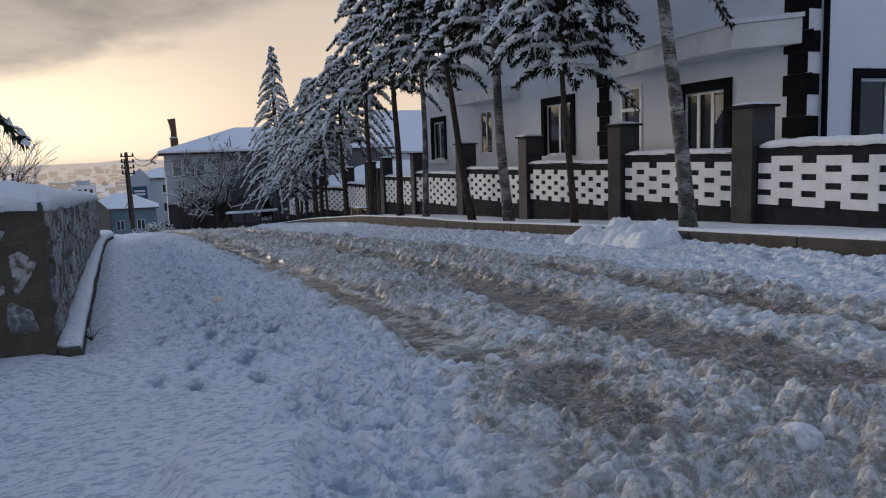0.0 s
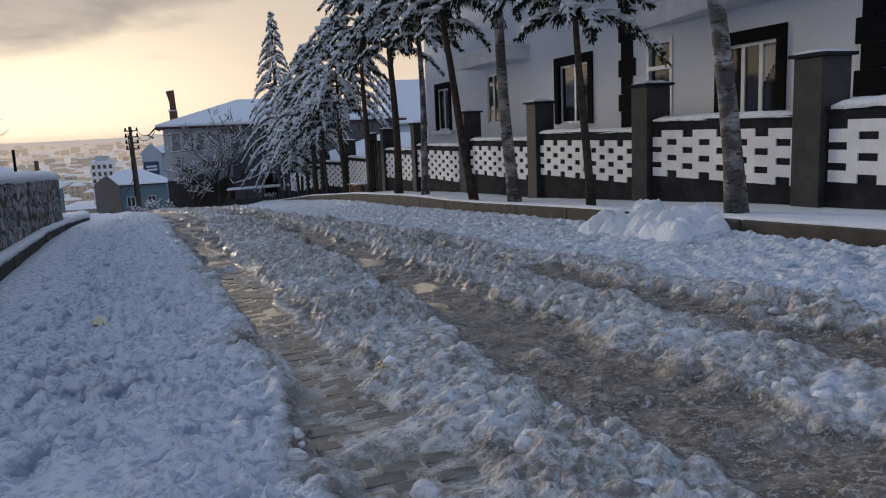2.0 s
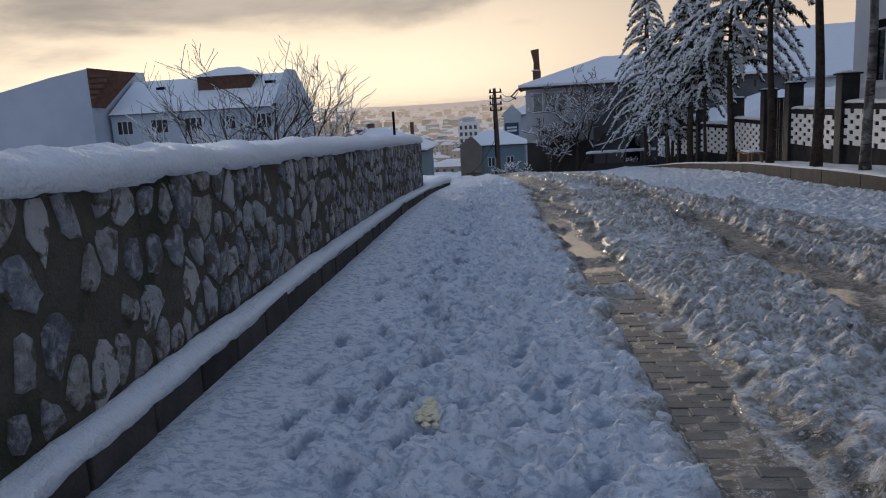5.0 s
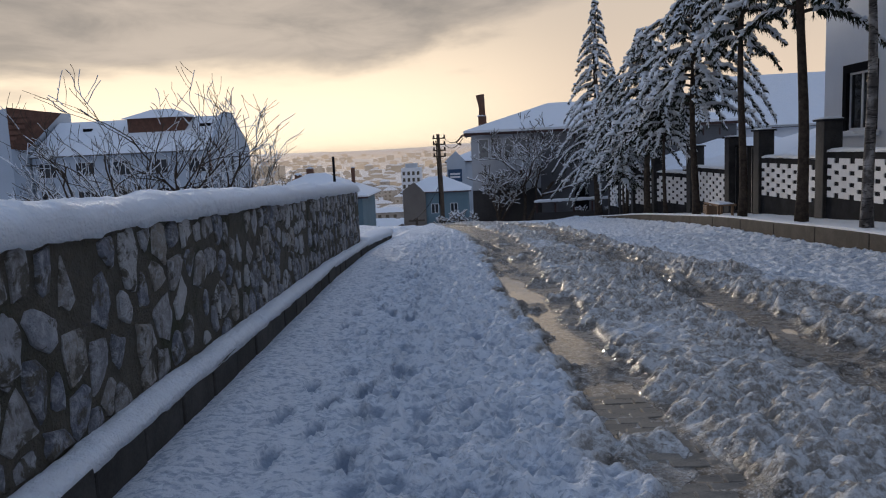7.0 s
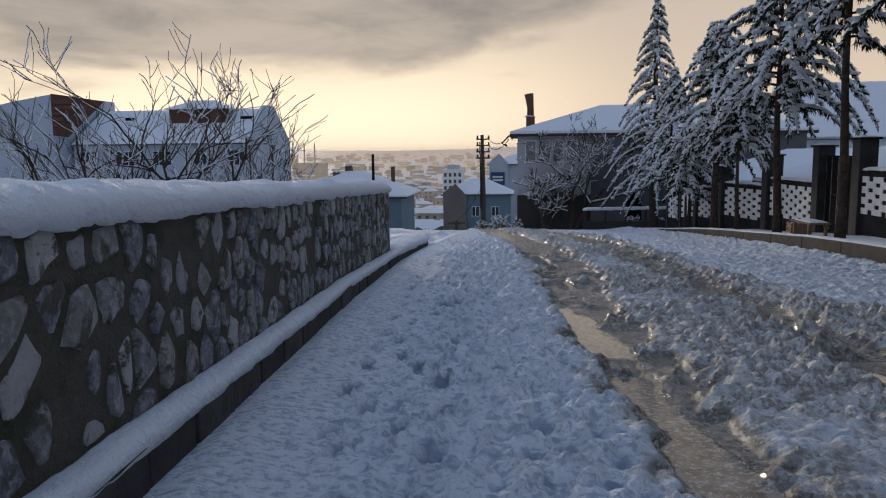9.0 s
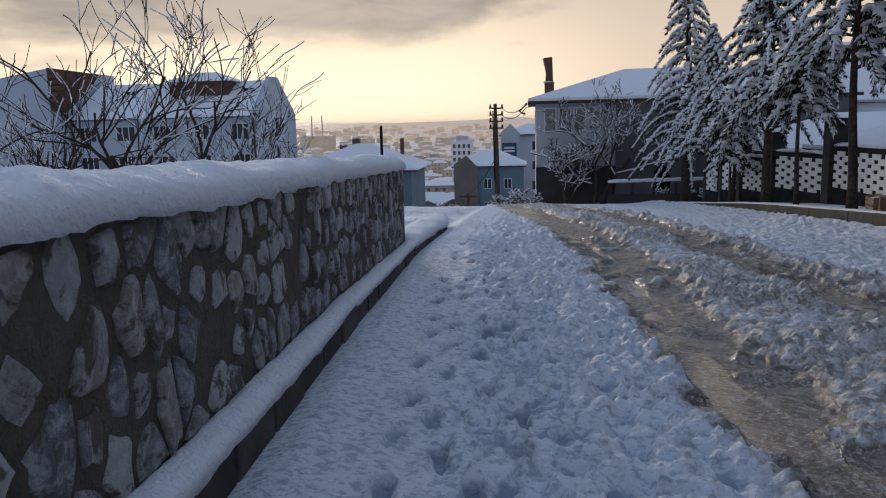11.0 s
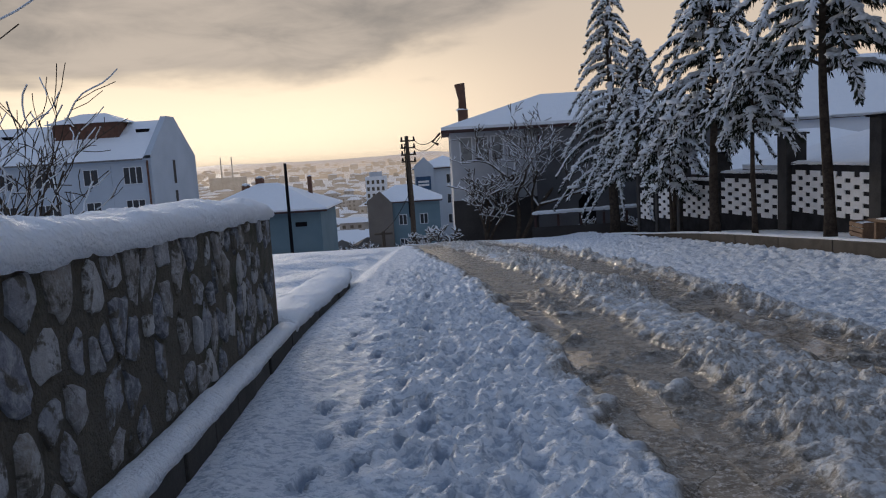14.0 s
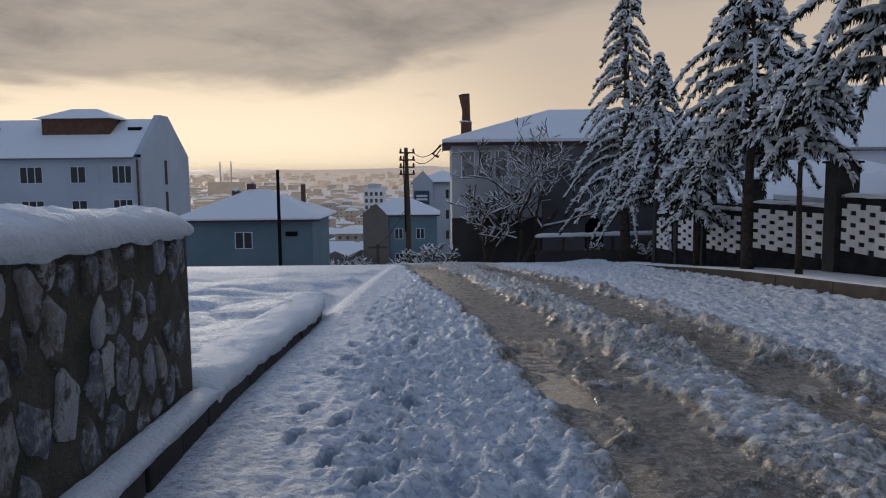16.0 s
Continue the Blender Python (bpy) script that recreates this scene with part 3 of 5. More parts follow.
tagged(ob, "crumbled piece of yellow bread lying in the snow", "food scrap", kind="stuff")


# ---- left: rubble wall with snow cap, ledge of kerb blocks ----
WALL_Y0, WALL_Y1, THICK = 6.85, 25.1, 0.42


def wall_top(y):
    return np.interp(y, (6, 7, 10.2, 15.3, 20.4, 25.2), (1.21, 1.19, 1.08, 0.90, 0.715, 0.535))


wall = thing("wall_west", "grey rubble stone wall with mossy mortar joints", "wall", kind="structure")
s = Shape()
ys = list(np.linspace(WALL_Y0, WALL_Y1, 60))
ring = []
for y in ys:
    x0, z0, z1 = float(wall_x(y)), float(base_z(-1, y)) - 0.3, float(wall_top(y))
    ring += [(x0, y, z0), (x0, y, z1), (x0 - THICK, y, z1), (x0 - THICK, y, z0)]
n = len(ys)
s.add(ring, [(i * 4 + k, i * 4 + (k + 1) % 4, i * 4 + 4 + (k + 1) % 4, i * 4 + 4 + k) for i in range(n - 1) for k in range(4)] + [(3, 2, 1, 0), tuple(4 * n - 4 + k for k in range(4))])
part("mortar_core", s, MORTAR, wall)
return_wall = Shape().box(-6.5, WALL_Y0 - 0.004, -0.5, -0.86 - 0.004, WALL_Y0 + 0.45, 1.21)
part("return_wall", return_wall, MORTAR, wall)


def snow_roll(path, width, high, seed, over=0.06, sections=11):
    """A rounded uneven roll of snow along a line of (x, y, z) with widths across."""
    g, s = Lattice(seed), Shape()
    pts = np.array([tuple(p) for p in path])
    run = np.gradient(pts[:, :2], axis=0)
    run /= np.linalg.norm(run, axis=1)[:, None]
    along = np.concatenate([[0.0], np.cumsum(np.linalg.norm(np.diff(pts[:, :2], axis=0), axis=1))])[:, None]
    ends = np.minimum(along, along[-1] - along)
    end = np.minimum(1.0, 0.35 + 0.3 * (ends / 0.06) ** 0.6) if over else np.ones_like(along)
    a = np.pi * np.arange(sections)[None, :] / (sections - 1)
    across = np.cos(a) * (width / 2 + over * (0.6 + 0.8 * g.value(along, a * 0.64, 1.1)))
    arc = a * (width / 2 + high * 0.5)
    size = min(1.0, high / 0.15)
    rough = size * (0.075 * (g.fbm(along, arc, 3.4, 3) - 0.5) + 0.034 * (g.fbm(along * 1.6 + arc, arc * 0.9 + 5, 13.0, 3) - 0.5))
    up = high * np.sin(a).clip(0, 1) ** 0.62 * (0.80 + 0.40 * g.fbm(along, 3.0 + 0 * along, 1.6, 4)) * end + rough * np.sin(a).clip(0, 1)
    far_side = 20.0 * (a > np.pi / 2)
    hang = size * (-0.035 * g.value(along, far_side, 4.5) - 0.035 * g.value(along, 40 + far_side, 9.0) - 0.016 * g.value(along, 80 + far_side, 24.0))
    up = up + hang * (np.abs(np.cos(a)) > 0.999)
    rows = np.stack([pts[:, 0:1] + run[:, 1:2] * across, pts[:, 1:2] - run[:, 0:1] * across, pts[:, 2:3] + up], -1).reshape(-1, 3).tolist()
    m, n = sections, len(pts)
    s.add(rows, [(i * m + k, i * m + k + 1, i * m + m + k + 1, i * m + m + k) for i in range(n - 1) for k in range(m - 1)]
          + [(i * m + m - 1, i * m, i * m + m, i * m + 2 * m - 1) for i in range(n - 1)] + [tuple(range(m))[::-1], tuple(range((n - 1) * m, n * m))])
    return s


path = [(float(wall_x(y)) - THICK / 2, y, float(wall_top(y)) - 0.004) for y in np.arange(WALL_Y0 + 0.1, WALL_Y1 + 0.03, 0.025)]
tagged(part("snow_cap", snow_roll(path, THICK, 0.16, 21, 0.045, 23), SNOW, smooth=True), "thick rounded cap of fresh snow on the stone wall", "snow", kind="stuff")
path = [(x, WALL_Y0 + 0.22, 1.205) for x in np.arange(-6.4, -0.86, 0.03)]
tagged(part("snow_cap", snow_roll(path, 0.46, 0.18, 22, 0.05, 21), SNOW, smooth=True), "thick rounded cap of fresh snow on the return wall", "snow", kind="stuff")

# ledge of dark kerb blocks along the wall's foot, running on past its end
ledge = thing("kerb_west", "row of dark stone kerb blocks under a strip of snow", "kerb", kind="structure")


def ledge_z(y):
    return base_z(-1, y) + np.interp(y, (7, 10, 13, 18, 25, 31), (0.21, 0.25, 0.28, 0.25, 0.22, 0.20))


y = WALL_Y0 + 0.05
while y < 31.2:
    y1 = min(y + 0.62, 31.3)
    a, b = float(wall_x(y)), float(wall_x(y1))
    out = 0.17 + rng.uniform(-0.012, 0.012)
    bend = lambda v: 0.18 * max(0.0, (v - 29.5) / 1.8) ** 2
    z0, z1 = float(base_z(-1, y)) - 0.2, float(ledge_z((y + y1) / 2)) - 0.02
    s = Shape().prism([(a + 0.003, y + 0.008), (a + out - bend(y), y + 0.008), (b + out - bend(y1), y1 - 0.008), (b + 0.003, y1 - 0.008)], z0, z1)
    bevel(part("kerb_block", s, DARKSTONE, ledge), 0.015)
    y = y1
path = [(float(wall_x(y)) + 0.085, y, float(ledge_z(y)) - 0.024) for y in np.arange(WALL_Y0 + 0.1, 25.2, 0.03)]
tagged(part("snow_strip", snow_roll(path, 0.16, 0.08, 23, 0.018, 13), SNOW, smooth=True), "narrow strip of snow lying on the kerb ledge", "snow", kind="stuff")
path = [(float(wall_x(y)) - 0.12 - 0.15 * max(0.0, (y - 29.5) / 1.8) ** 2, y, float(ledge_z(y)) - 0.03) for y in np.arange(25.1, 31.5, 0.06)]
tagged(part("snow_strip", snow_roll(path, 0.52, 0.15, 24, 0.05, 19), SNOW, smooth=True), "broad pillow of snow over the kerb past the wall", "snow", kind="stuff")

# dry weed at the ledge
s = Shape()
for k in range(16):
    a, l = rng.uniform(0, 6.28), rng.uniform(0.10, 0.26)
    s.tube([(0, 0, 0), (0.4 * l * math.cos(a), 0.4 * l * math.sin(a), 0.5 * l), (l * math.cos(a), l * math.sin(a), 0.5 * l * rng.uniform(0.2, 1.5))], (0.003, 0.0025, 0.001), 4)
ob = part("dry_weed", s, TWIG)
ob.location = (-0.66, 7.75, float(base_z(-0.7, 7.7)) + 0.06)
tagged(ob, "small dry brown weed at the foot of the kerb", "weed", kind="stuff")


# ---- right: planted strip with its kerb wall, and the patterned fence ----
terrace = Shape()
ys = list(np.arange(-3, 47.6, 0.5))
rows = []
for y in ys:
    x0, x1, z = float(kerb_x(y)) + 0.16, float(fence_x(y)) + 0.3, float(terrace_z(y))
    for k in range(8):
        u = k / 7
        rows.append((x0 + (x1 - x0) * u, y, z + 0.05 * float(LAT.fbm(x0 + 2 * u, y, 1.1, 3)) - 0.02))
n = len(ys)
terrace.add(rows, [(i * 8 + k, i * 8 + k + 1, i * 8 + 9 + k, i * 8 + 8 + k) for i in range(n - 1) for k in range(7)])
tagged(part("planting_strip", terrace, SNOW, smooth=True), "snow-covered planted strip between the kerb wall and the fence", "pavement", kind="structure")

kerb = thing("kerb_east", "low brown concrete kerb wall under snow", "kerb", kind="structure")
y = -3.0
while y < 45:
    y1 = y + 2.0
    o = lambda v, d: (float(kerb_x(v)) + d, v)
    s = Shape().prism([o(y + 0.004, 0), o(y + 0.004, 0.2), o(y1 - 0.004, 0.2), o(y1 - 0.004, 0)][::-1], lambda px, py: float(base_z(7.2, py)) - 0.3, lambda px, py: float(terrace_z(py)) + 0.01)
    bevel(part("kerb_length", s, CONCRETE, kerb), 0.02)
    y = y1
path = [(float(kerb_x(y)) + 0.13, y, float(terrace_z(y)) + 0.006) for y in np.arange(-3, 45, 0.12)]
tagged(part("snow_strip", snow_roll(path, 0.20, 0.045, 25, 0.008), SNOW, smooth=True), "thin snow lying along the kerb wall's top", "snow", kind="stuff")

# drift tumbled over the kerb wall
s, nu, nv = Shape(), 90, 46
pts = []
for i in range(nu):
    for k in range(nv):
        u, v = i / (nu - 1), k / (nv - 1)
        y, x = 8.7 + 3.3 * u, 6.45 + 1.25 * v
        edge = min(1.0, 5 * u, 5 * (1 - u)) * min(1.0, 6 * v, 4.5 * (1 - v))
        slope = min(1.0, max(0.0, (v - 0.08) / 0.62)) ** 0.8
        fold = float(LAT.clods(x * 0.5, y, 3.6)) * 0.20 + float(LAT.clods(x * 0.8 + 4, y, 7.0)) * 0.07
        low, top = float(base_z(x, y)), float(terrace_z(y))
        pts.append((x, y, low - 0.05 + edge * ((top - low) * slope * 0.9 + 0.07 + fold)))
s.add(pts, [(i * nv + k, i * nv + k + 1, i * nv + nv + k + 1, i * nv + nv + k) for i in range(nu - 1) for k in range(nv - 1)])
tagged(part("snow_heap", s, SNOW, smooth=True), "lumpy heap of shovelled snow tumbled over the kerb wall", "snow", kind="stuff")

fence = thing("fence_wall", "charcoal stone garden wall with white patterned panels and tall pillars", "garden wall", kind="structure")
POSTS = [(5.0, 0.45), (9.72, 0.46), (13.36, 0.46), (17.55, 0.46), (21.8, 0.5), (26.2, 0.42), (29.9, 0.42), (32.2, 0.42), (36.0, 0.5), (39.2, 0.42), (41.4, 0.4), (43.0, 0.3), (44.4, 0.3)]


def post_top(y):
    return terrace_z(y) + np.interp(y, (5, 9.7, 13.4, 17.6, 22, 26, 30, 36, 44), (1.75, 1.86, 1.93, 2.08, 2.18, 2.2, 2.3, 2.35, 2.1))


def panel_height(y):
    return np.interp(y, (5, 8, 11.5, 20, 36, 44), (1.08, 1.12, 1.22, 1.34, 1.5, 1.6))


def slanted(y):
    """The pose of the fence line at y: x across, y along."""
    dx = float(fence_x(y + 0.5) - fence_x(y - 0.5))
    return math.degrees(math.atan2(-dx, 1.0))


for y, wide in POSTS:
    if y < 6:
        continue
    top, low, fx = float(post_top(y)), float(terrace_z(y)) - 0.2, float(fence_x(y))
    p = part("pillar", Shape().box(-wide / 2, -wide / 2, low, wide / 2, wide / 2, top), PILLAR, fence)
    p.location = (fx + 0.13, y, 0)
    bevel(p, 0.012)
    c = part("coping", Shape().box(-wide / 2 - 0.05, -wide / 2 - 0.05, top + 0.001, wide / 2 + 0.05, wide / 2 + 0.05, top + 0.045), CHARCOAL, p)
    pts = [(0, v, top + 0.044) for v in np.arange(-wide / 2 - 0.03, wide / 2 + 0.035, 0.06)]
    cap = part("snow_cap", snow_roll(pts, wide, 0.06, 30 + int(y), 0.02), SNOW, smooth=True)
    cap.location = (fx + 0.13, y, 0)
    tagged(cap, "small cap of snow on a fence pillar", "snow", "pillar snow caps", "stuff")

ROW, PERIOD = 0.125, 0.86
for (ya, wa), (yb, wb) in [((-2.5, 0.0), (9.72, 0.46))] + list(zip(POSTS[1:], POSTS[2:])):
    if abs(ya - 29.9) < 0.1:
        continue
    y0, y1 = ya + wa / 2, yb - wb / 2
    parts_of = [(y0, y1)]
    for a, b in parts_of:
        mid, length = (a + b) / 2, b - a
        tilt = slanted(mid)
        slope = 0.0 if mid > 9.7 else (float(terrace_z(b)) - float(terrace_z(a))) / length * 0.5
        ztop = float(terrace_z(mid if mid > 9.7 else b - 1)) + float(panel_height(mid if mid > 9.7 else 8))
        if mid < 9.7:
            ztop = 1.43
        zlow = float(terrace_z(b)) - 0.3
        body = part("panel_wall", Shape().box(0, -length / 2, zlow, 0.22, length / 2, ztop), CHARCOAL, fence)
        body.matrix_world = pose(float(fence_x(mid)), mid, 0, 0, 0, tilt)
        # white field with gaps through which the dark stone shows
        field, rows_n = Shape(), 6 if mid < 22 else 7 if mid < 30 else 8
        high = rows_n * ROW + 0.0
        first = ztop - 0.12 - high
        count = max(1, round(length / (PERIOD if mid < 15 else 0.62)))
        per = length / count
        for r in range(rows_n):
            shift = per * (0.5 if r % 2 else 0.0)
            dark = [(k * per + shift + per * 0.12, k * per + shift + per * 0.44) for k in range(-1, count + 1)]
            cut = 0.06
            for d0, d1 in dark + [(length - 0.06, length + 9)]:
                d0c = min(max(d0, 0.06), length - 0.06)
                if d0c - cut > 0.02:
                    field.box(-0.022, -length / 2 + cut, first + r * ROW - 0.002, 0.0, -length / 2 + d0c, first + (r + 1) * ROW - 0.002)
                cut = max(cut, min(d1, length - 0.06))
            # thin white joint over each row
            if 0 < r:
                field.box(-0.0235, -length / 2 + 0.06, first + r * ROW - 0.020, 0.0, length / 2 - 0.06, first + r * ROW + 0.014)
        part("white_panel", field, WHITE, body, "white painted render with staggered dark gaps")
        part("coping", Shape().box(-0.03, -length / 2, ztop + 0.001, 0.25, length / 2, ztop + 0.04), CHARCOAL, body)
        pts = [(0.11, v, ztop + 0.038) for v in np.arange(-length / 2 + 0.01, length / 2, 0.1)]
        cap = part("snow_cap", snow_roll(pts, 0.26, 0.07 if mid > 9 else 0.10, 50 + int(mid), 0.015), SNOW, smooth=True)
        cap.matrix_world = pose(float(fence_x(mid)), mid, 0, 0, 0, tilt)
        tagged(cap, "strip of snow on the fence coping", "snow", "fence snow caps", "stuff")

gate = thing("garden_gate", "dark brown sheet metal garden gate, shut", "gate", (float(fence_x(31.05)) + 0.1, 31.05, float(terrace_z(31.05))))
part("gate_leaf", Shape().box(-0.02, -0.93, 0.05, 0.02, -0.01, 2.0), BLACK, gate)
part("gate_leaf", Shape().box(-0.02, 0.01, 0.05, 0.02, 0.93, 2.0), BLACK, gate)
for v in (-0.85, -0.5, -0.1, 0.1, 0.5, 0.85):
    part("bar", Shape().box(-0.035, v - 0.015, 0.08, -0.021, v + 0.015, 1.97), METAL, gate)
part("handle", Shape().tube([(-0.03, 0.08, 1.0), (-0.08, 0.08, 1.0), (-0.08, 0.2, 1.0)], (0.01, 0.01, 0.01), 6), METAL, gate)

# plank bench and crate by the gate
bench = thing("plank_bench", "low bench of old planks dusted with snow", "bench", (7.55, 29.6, float(terrace_z(29.6)) + 0.02), 4)
for k in range(3):
    part("plank", Shape().box(-0.25 + k * 0.17, -0.55, 0.30, -0.10 + k * 0.17, 0.55, 0.34), WOOD, bench)
for a in (-0.42, 0.36):
    for b in (-0.22, 0.16):
        part("leg", Shape().box(b, a, 0, b + 0.06, a + 0.06, 0.30), WOOD, bench)
part("snow_layer", snow_roll([(-0.0, v, 0.336) for v in np.arange(-0.5, 0.5, 0.1)], 0.40, 0.05, 70, 0.01), SNOW, bench, "thin snow", True)
s = Shape()
crate = thing("wooden_crate", "broken wooden crate with snow inside", "crate", (7.75, 31.0, float(terrace_z(31.0)) + 0.02), -8)
for k in range(3):
    part("slat", Shape().box(-0.2, -0.3, 0.03 + k * 0.09, -0.18, 0.3, 0.10 + k * 0.09), WOOD, crate)
    part("slat", Shape().box(0.18, -0.3, 0.03 + k * 0.09, 0.2, 0.3, 0.10 + k * 0.09), WOOD, crate)
for v in (-0.3, 0.28):
    part("end_board", Shape().box(-0.179, v, 0, 0.179, v + 0.02, 0.3), WOOD, crate)
part("snow_layer", snow_roll([(0.0, v, 0.2) for v in np.arange(-0.27, 0.27, 0.09)], 0.33, 0.08, 71, 0.0), SNOW, crate, "snow", True)


# ---- windows and houses ----
def window(parent, w, h, m, panes=2, surround=0.0, mat=None, deep=0.10, curtain=False, glass=GLASS):
    """A window on the local plane y = 0 facing -y, centred on its sill line, under a wall or house."""
    win = part("window", Shape().box(-w / 2, -0.004, 0, w / 2, deep, 0.05), PVC, parent)
    win.matrix_local = m
    if surround:
        t = surround
        s = Shape().box(-w / 2 - t, -0.10, -0.02, -w / 2 + 0.004, 0.02, h + t).box(w / 2 - 0.004, -0.10, -0.02, w / 2 + t, 0.02, h + t).box(-w / 2 + 0.004, -0.10, h - 0.004, w / 2 - 0.004, 0.02, h + t)
        part("surround", s, mat or BLACK, win, "black painted window surround")
    f = 0.06
    s = Shape().box(-w / 2, -0.012, 0.05, -w / 2 + f, 0.05, h).box(w / 2 - f, -0.012, 0.05, w / 2, 0.05, h).box(-w / 2 + f, -0.012, h - f, w / 2 - f, 0.05, h)
    for k in range(1, panes):
        x = -w / 2 + w * k / panes
        s.box(x - f * 0.7, -0.014, 0.05, x + f * 0.7, 0.05, h - f)
    part("frame", s, PVC, win)
    for k in range(panes):
        a, b = -w / 2 + w * k / panes + 0.03, -w / 2 + w * (k + 1) / panes - 0.03
        part("pane", Shape().box(a, 0.012, 0.04, b, 0.02, h - 0.03), glass, win)
    if curtain:
        s = Shape()
        for k in range(6):
            s.box(w / 2 - 0.42 + k * 0.05, -0.002 + 0.004 * (k % 2), h * 0.45 + 0.06 * k, w / 2 - 0.37 + k * 0.05, 0.006 + 0.004 * (k % 2), h - 0.1)
        part("curtain", s, CURTAIN, win, "pale curtain")
    return win


def facing(x, y, z, turn):
    return pose(x, y, z, 0, 0, turn)


# the white villa behind the fence: its front faces -x, its side faces -y
VX, VY0, VY1, VTOP = 10.5, 10.1, 30.0, 8.5
villa = thing("villa", "white rendered villa with black window surrounds and quoins", "house", (0, 0, 0))


def wall_with_holes(along, top, low, holes, thick, place):
    """A wall along local x from 0 to along, facing -y, with rectangular holes (x0, x1, z0, z1)."""
    s = Shape()
    xs = sorted({0.0, along, *[h[0] for h in holes], *[h[1] for h in holes]})
    zs = sorted({low, top, *[h[2] for h in holes], *[h[3] for h in holes]})
    nx, nz = len(xs), len(zs)
    solid = lambda i, k: 0 <= i < nx - 1 and 0 <= k < nz - 1 and not any(h[0] - 1e-6 <= xs[i] and xs[i + 1] <= h[1] + 1e-6 and h[2] - 1e-6 <= zs[k] and zs[k + 1] <= h[3] + 1e-6 for h in holes)
    v = lambda i, k, side: (i * nz + k) * 2 + side
    faces = []
    for i in range(nx - 1):
        for k in range(nz - 1):
            if not solid(i, k):
                continue
            faces += [(v(i, k, 0), v(i + 1, k, 0), v(i + 1, k + 1, 0), v(i, k + 1, 0)), (v(i, k, 1), v(i, k + 1, 1), v(i + 1, k + 1, 1), v(i + 1, k, 1))]
            for di, dk, p, q in ((-1, 0, (i, k), (i, k + 1)), (1, 0, (i + 1, k + 1), (i + 1, k)), (0, -1, (i + 1, k), (i, k)), (0, 1, (i, k + 1), (i + 1, k + 1))):
                if not solid(i + di, k + dk):
                    faces.append((v(*p, 0), v(*q, 0), v(*q, 1), v(*p, 1)))
    s.add([(x, side * thick, z) for x in xs for z in zs for side in (0, 1)], faces)
    s.v = [tuple(place @ Vector(p)) for p in s.v]
    return s


FRONT = pose(VX, VY1, 0, 0, 0, -90)      # local x runs towards -y, local -y faces the road
SIDE = pose(VX, VY0, 0)
front_windows = [(27.20, 28.90, 1.35, 3.0, 2, 0.2), (23.0, 23.95, 1.5, 2.95, 2, 0.0), (17.65, 19.5, 1.40, 3.0, 2, 0.2), (11.8, 13.45, 1.30, 2.80, 3, 0.2),
                 (17.65, 19.5, 4.7, 6.2, 2, 0.2), (11.8, 13.2, 4.5, 6.3, 2, 0.0), (27.2, 28.9, 4.7, 6.2, 2, 0.2)]
holes = [(VY1 - b + s, VY1 - a - s, z0, z1 - s) for a, b, z0, z1, n, s in front_windows] + [(VY1 - 15.5, VY1 - 14.75, 0.3, 2.95)]
part("front_wall", wall_with_holes(VY1 - VY0, VTOP, -1.8, holes, 0.25, FRONT), PLASTER, villa)
part("side_wall", wall_with_holes(12.0, VTOP, -1.0, [(1.02, 2.55, 1.25, 2.62), (1.02, 2.55, 4.5, 6.0)], 0.25, SIDE @ pose(0.252, 0, 0)), PLASTER, villa)
part("back_wall", Shape().box(VX + 0.26, VY1 - 0.25, -1.8, VX + 12, VY1, VTOP).box(VX + 12.0, VY0 + 0.26, -1.8, VX + 12.25, VY1, VTOP), PLASTER, villa)
part("floor_slab", Shape().box(VX + 0.27, VY0 + 0.27, 0.3, VX + 11.9, VY1 - 0.27, 0.45).box(VX + 0.27, VY0 + 0.27, 3.4, VX + 11.9, VY1 - 0.27, 3.6), PLASTER, villa)
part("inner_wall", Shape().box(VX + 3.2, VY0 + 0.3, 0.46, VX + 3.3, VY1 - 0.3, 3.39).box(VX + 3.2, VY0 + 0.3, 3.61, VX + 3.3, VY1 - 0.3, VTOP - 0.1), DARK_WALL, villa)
roof = part("roof", Shape().add([(VX - 0.6, VY0 - 0.6, VTOP), (VX + 12.8, VY0 - 0.6, VTOP), (VX + 12.8, VY1 + 0.6, VTOP), (VX - 0.6, VY1 + 0.6, VTOP), (VX + 6, VY0 + 5, VTOP + 3), (VX + 6, VY1 - 5, VTOP + 3)],
                                [(0, 1, 2, 3), (0, 1, 4), (1, 2, 5, 4), (2, 3, 5), (3, 0, 4, 5)]), SNOW, villa, "snow-covered hipped roof")
for a, b, z0, z1, n, t in front_windows:
    window(villa, b - a - 2 * t, z1 - z0 - t, FRONT @ facing(VY1 - (a + b) / 2, 0.06 if t else 0.03, z0, 0), n, t, deep=0.15, curtain=(n == 3))
for z in (1.25, 4.5):
    window(villa, 1.5, 1.36, SIDE @ facing(1.04 + 0.252 + 0.75, 0.06, z, 0), 2, 0.16, deep=0.15)
door = part("door", Shape().box(VX + 0.06, 14.76, 0.46, VX + 0.10, 15.49, 2.9), GLASS, villa, "glazed balcony door")
part("door_frame", Shape().box(VX - 0.02, 14.70, 0.30, VX + 0.12, 14.78, 2.96).box(VX - 0.02, 15.46, 0.30, VX + 0.12, 15.54, 2.96).box(VX - 0.02, 14.78, 2.86, VX + 0.12, 15.46, 2.96).box(VX - 0.02, 14.78, 2.36, VX + 0.12, 15.46, 2.44), PVC, door)
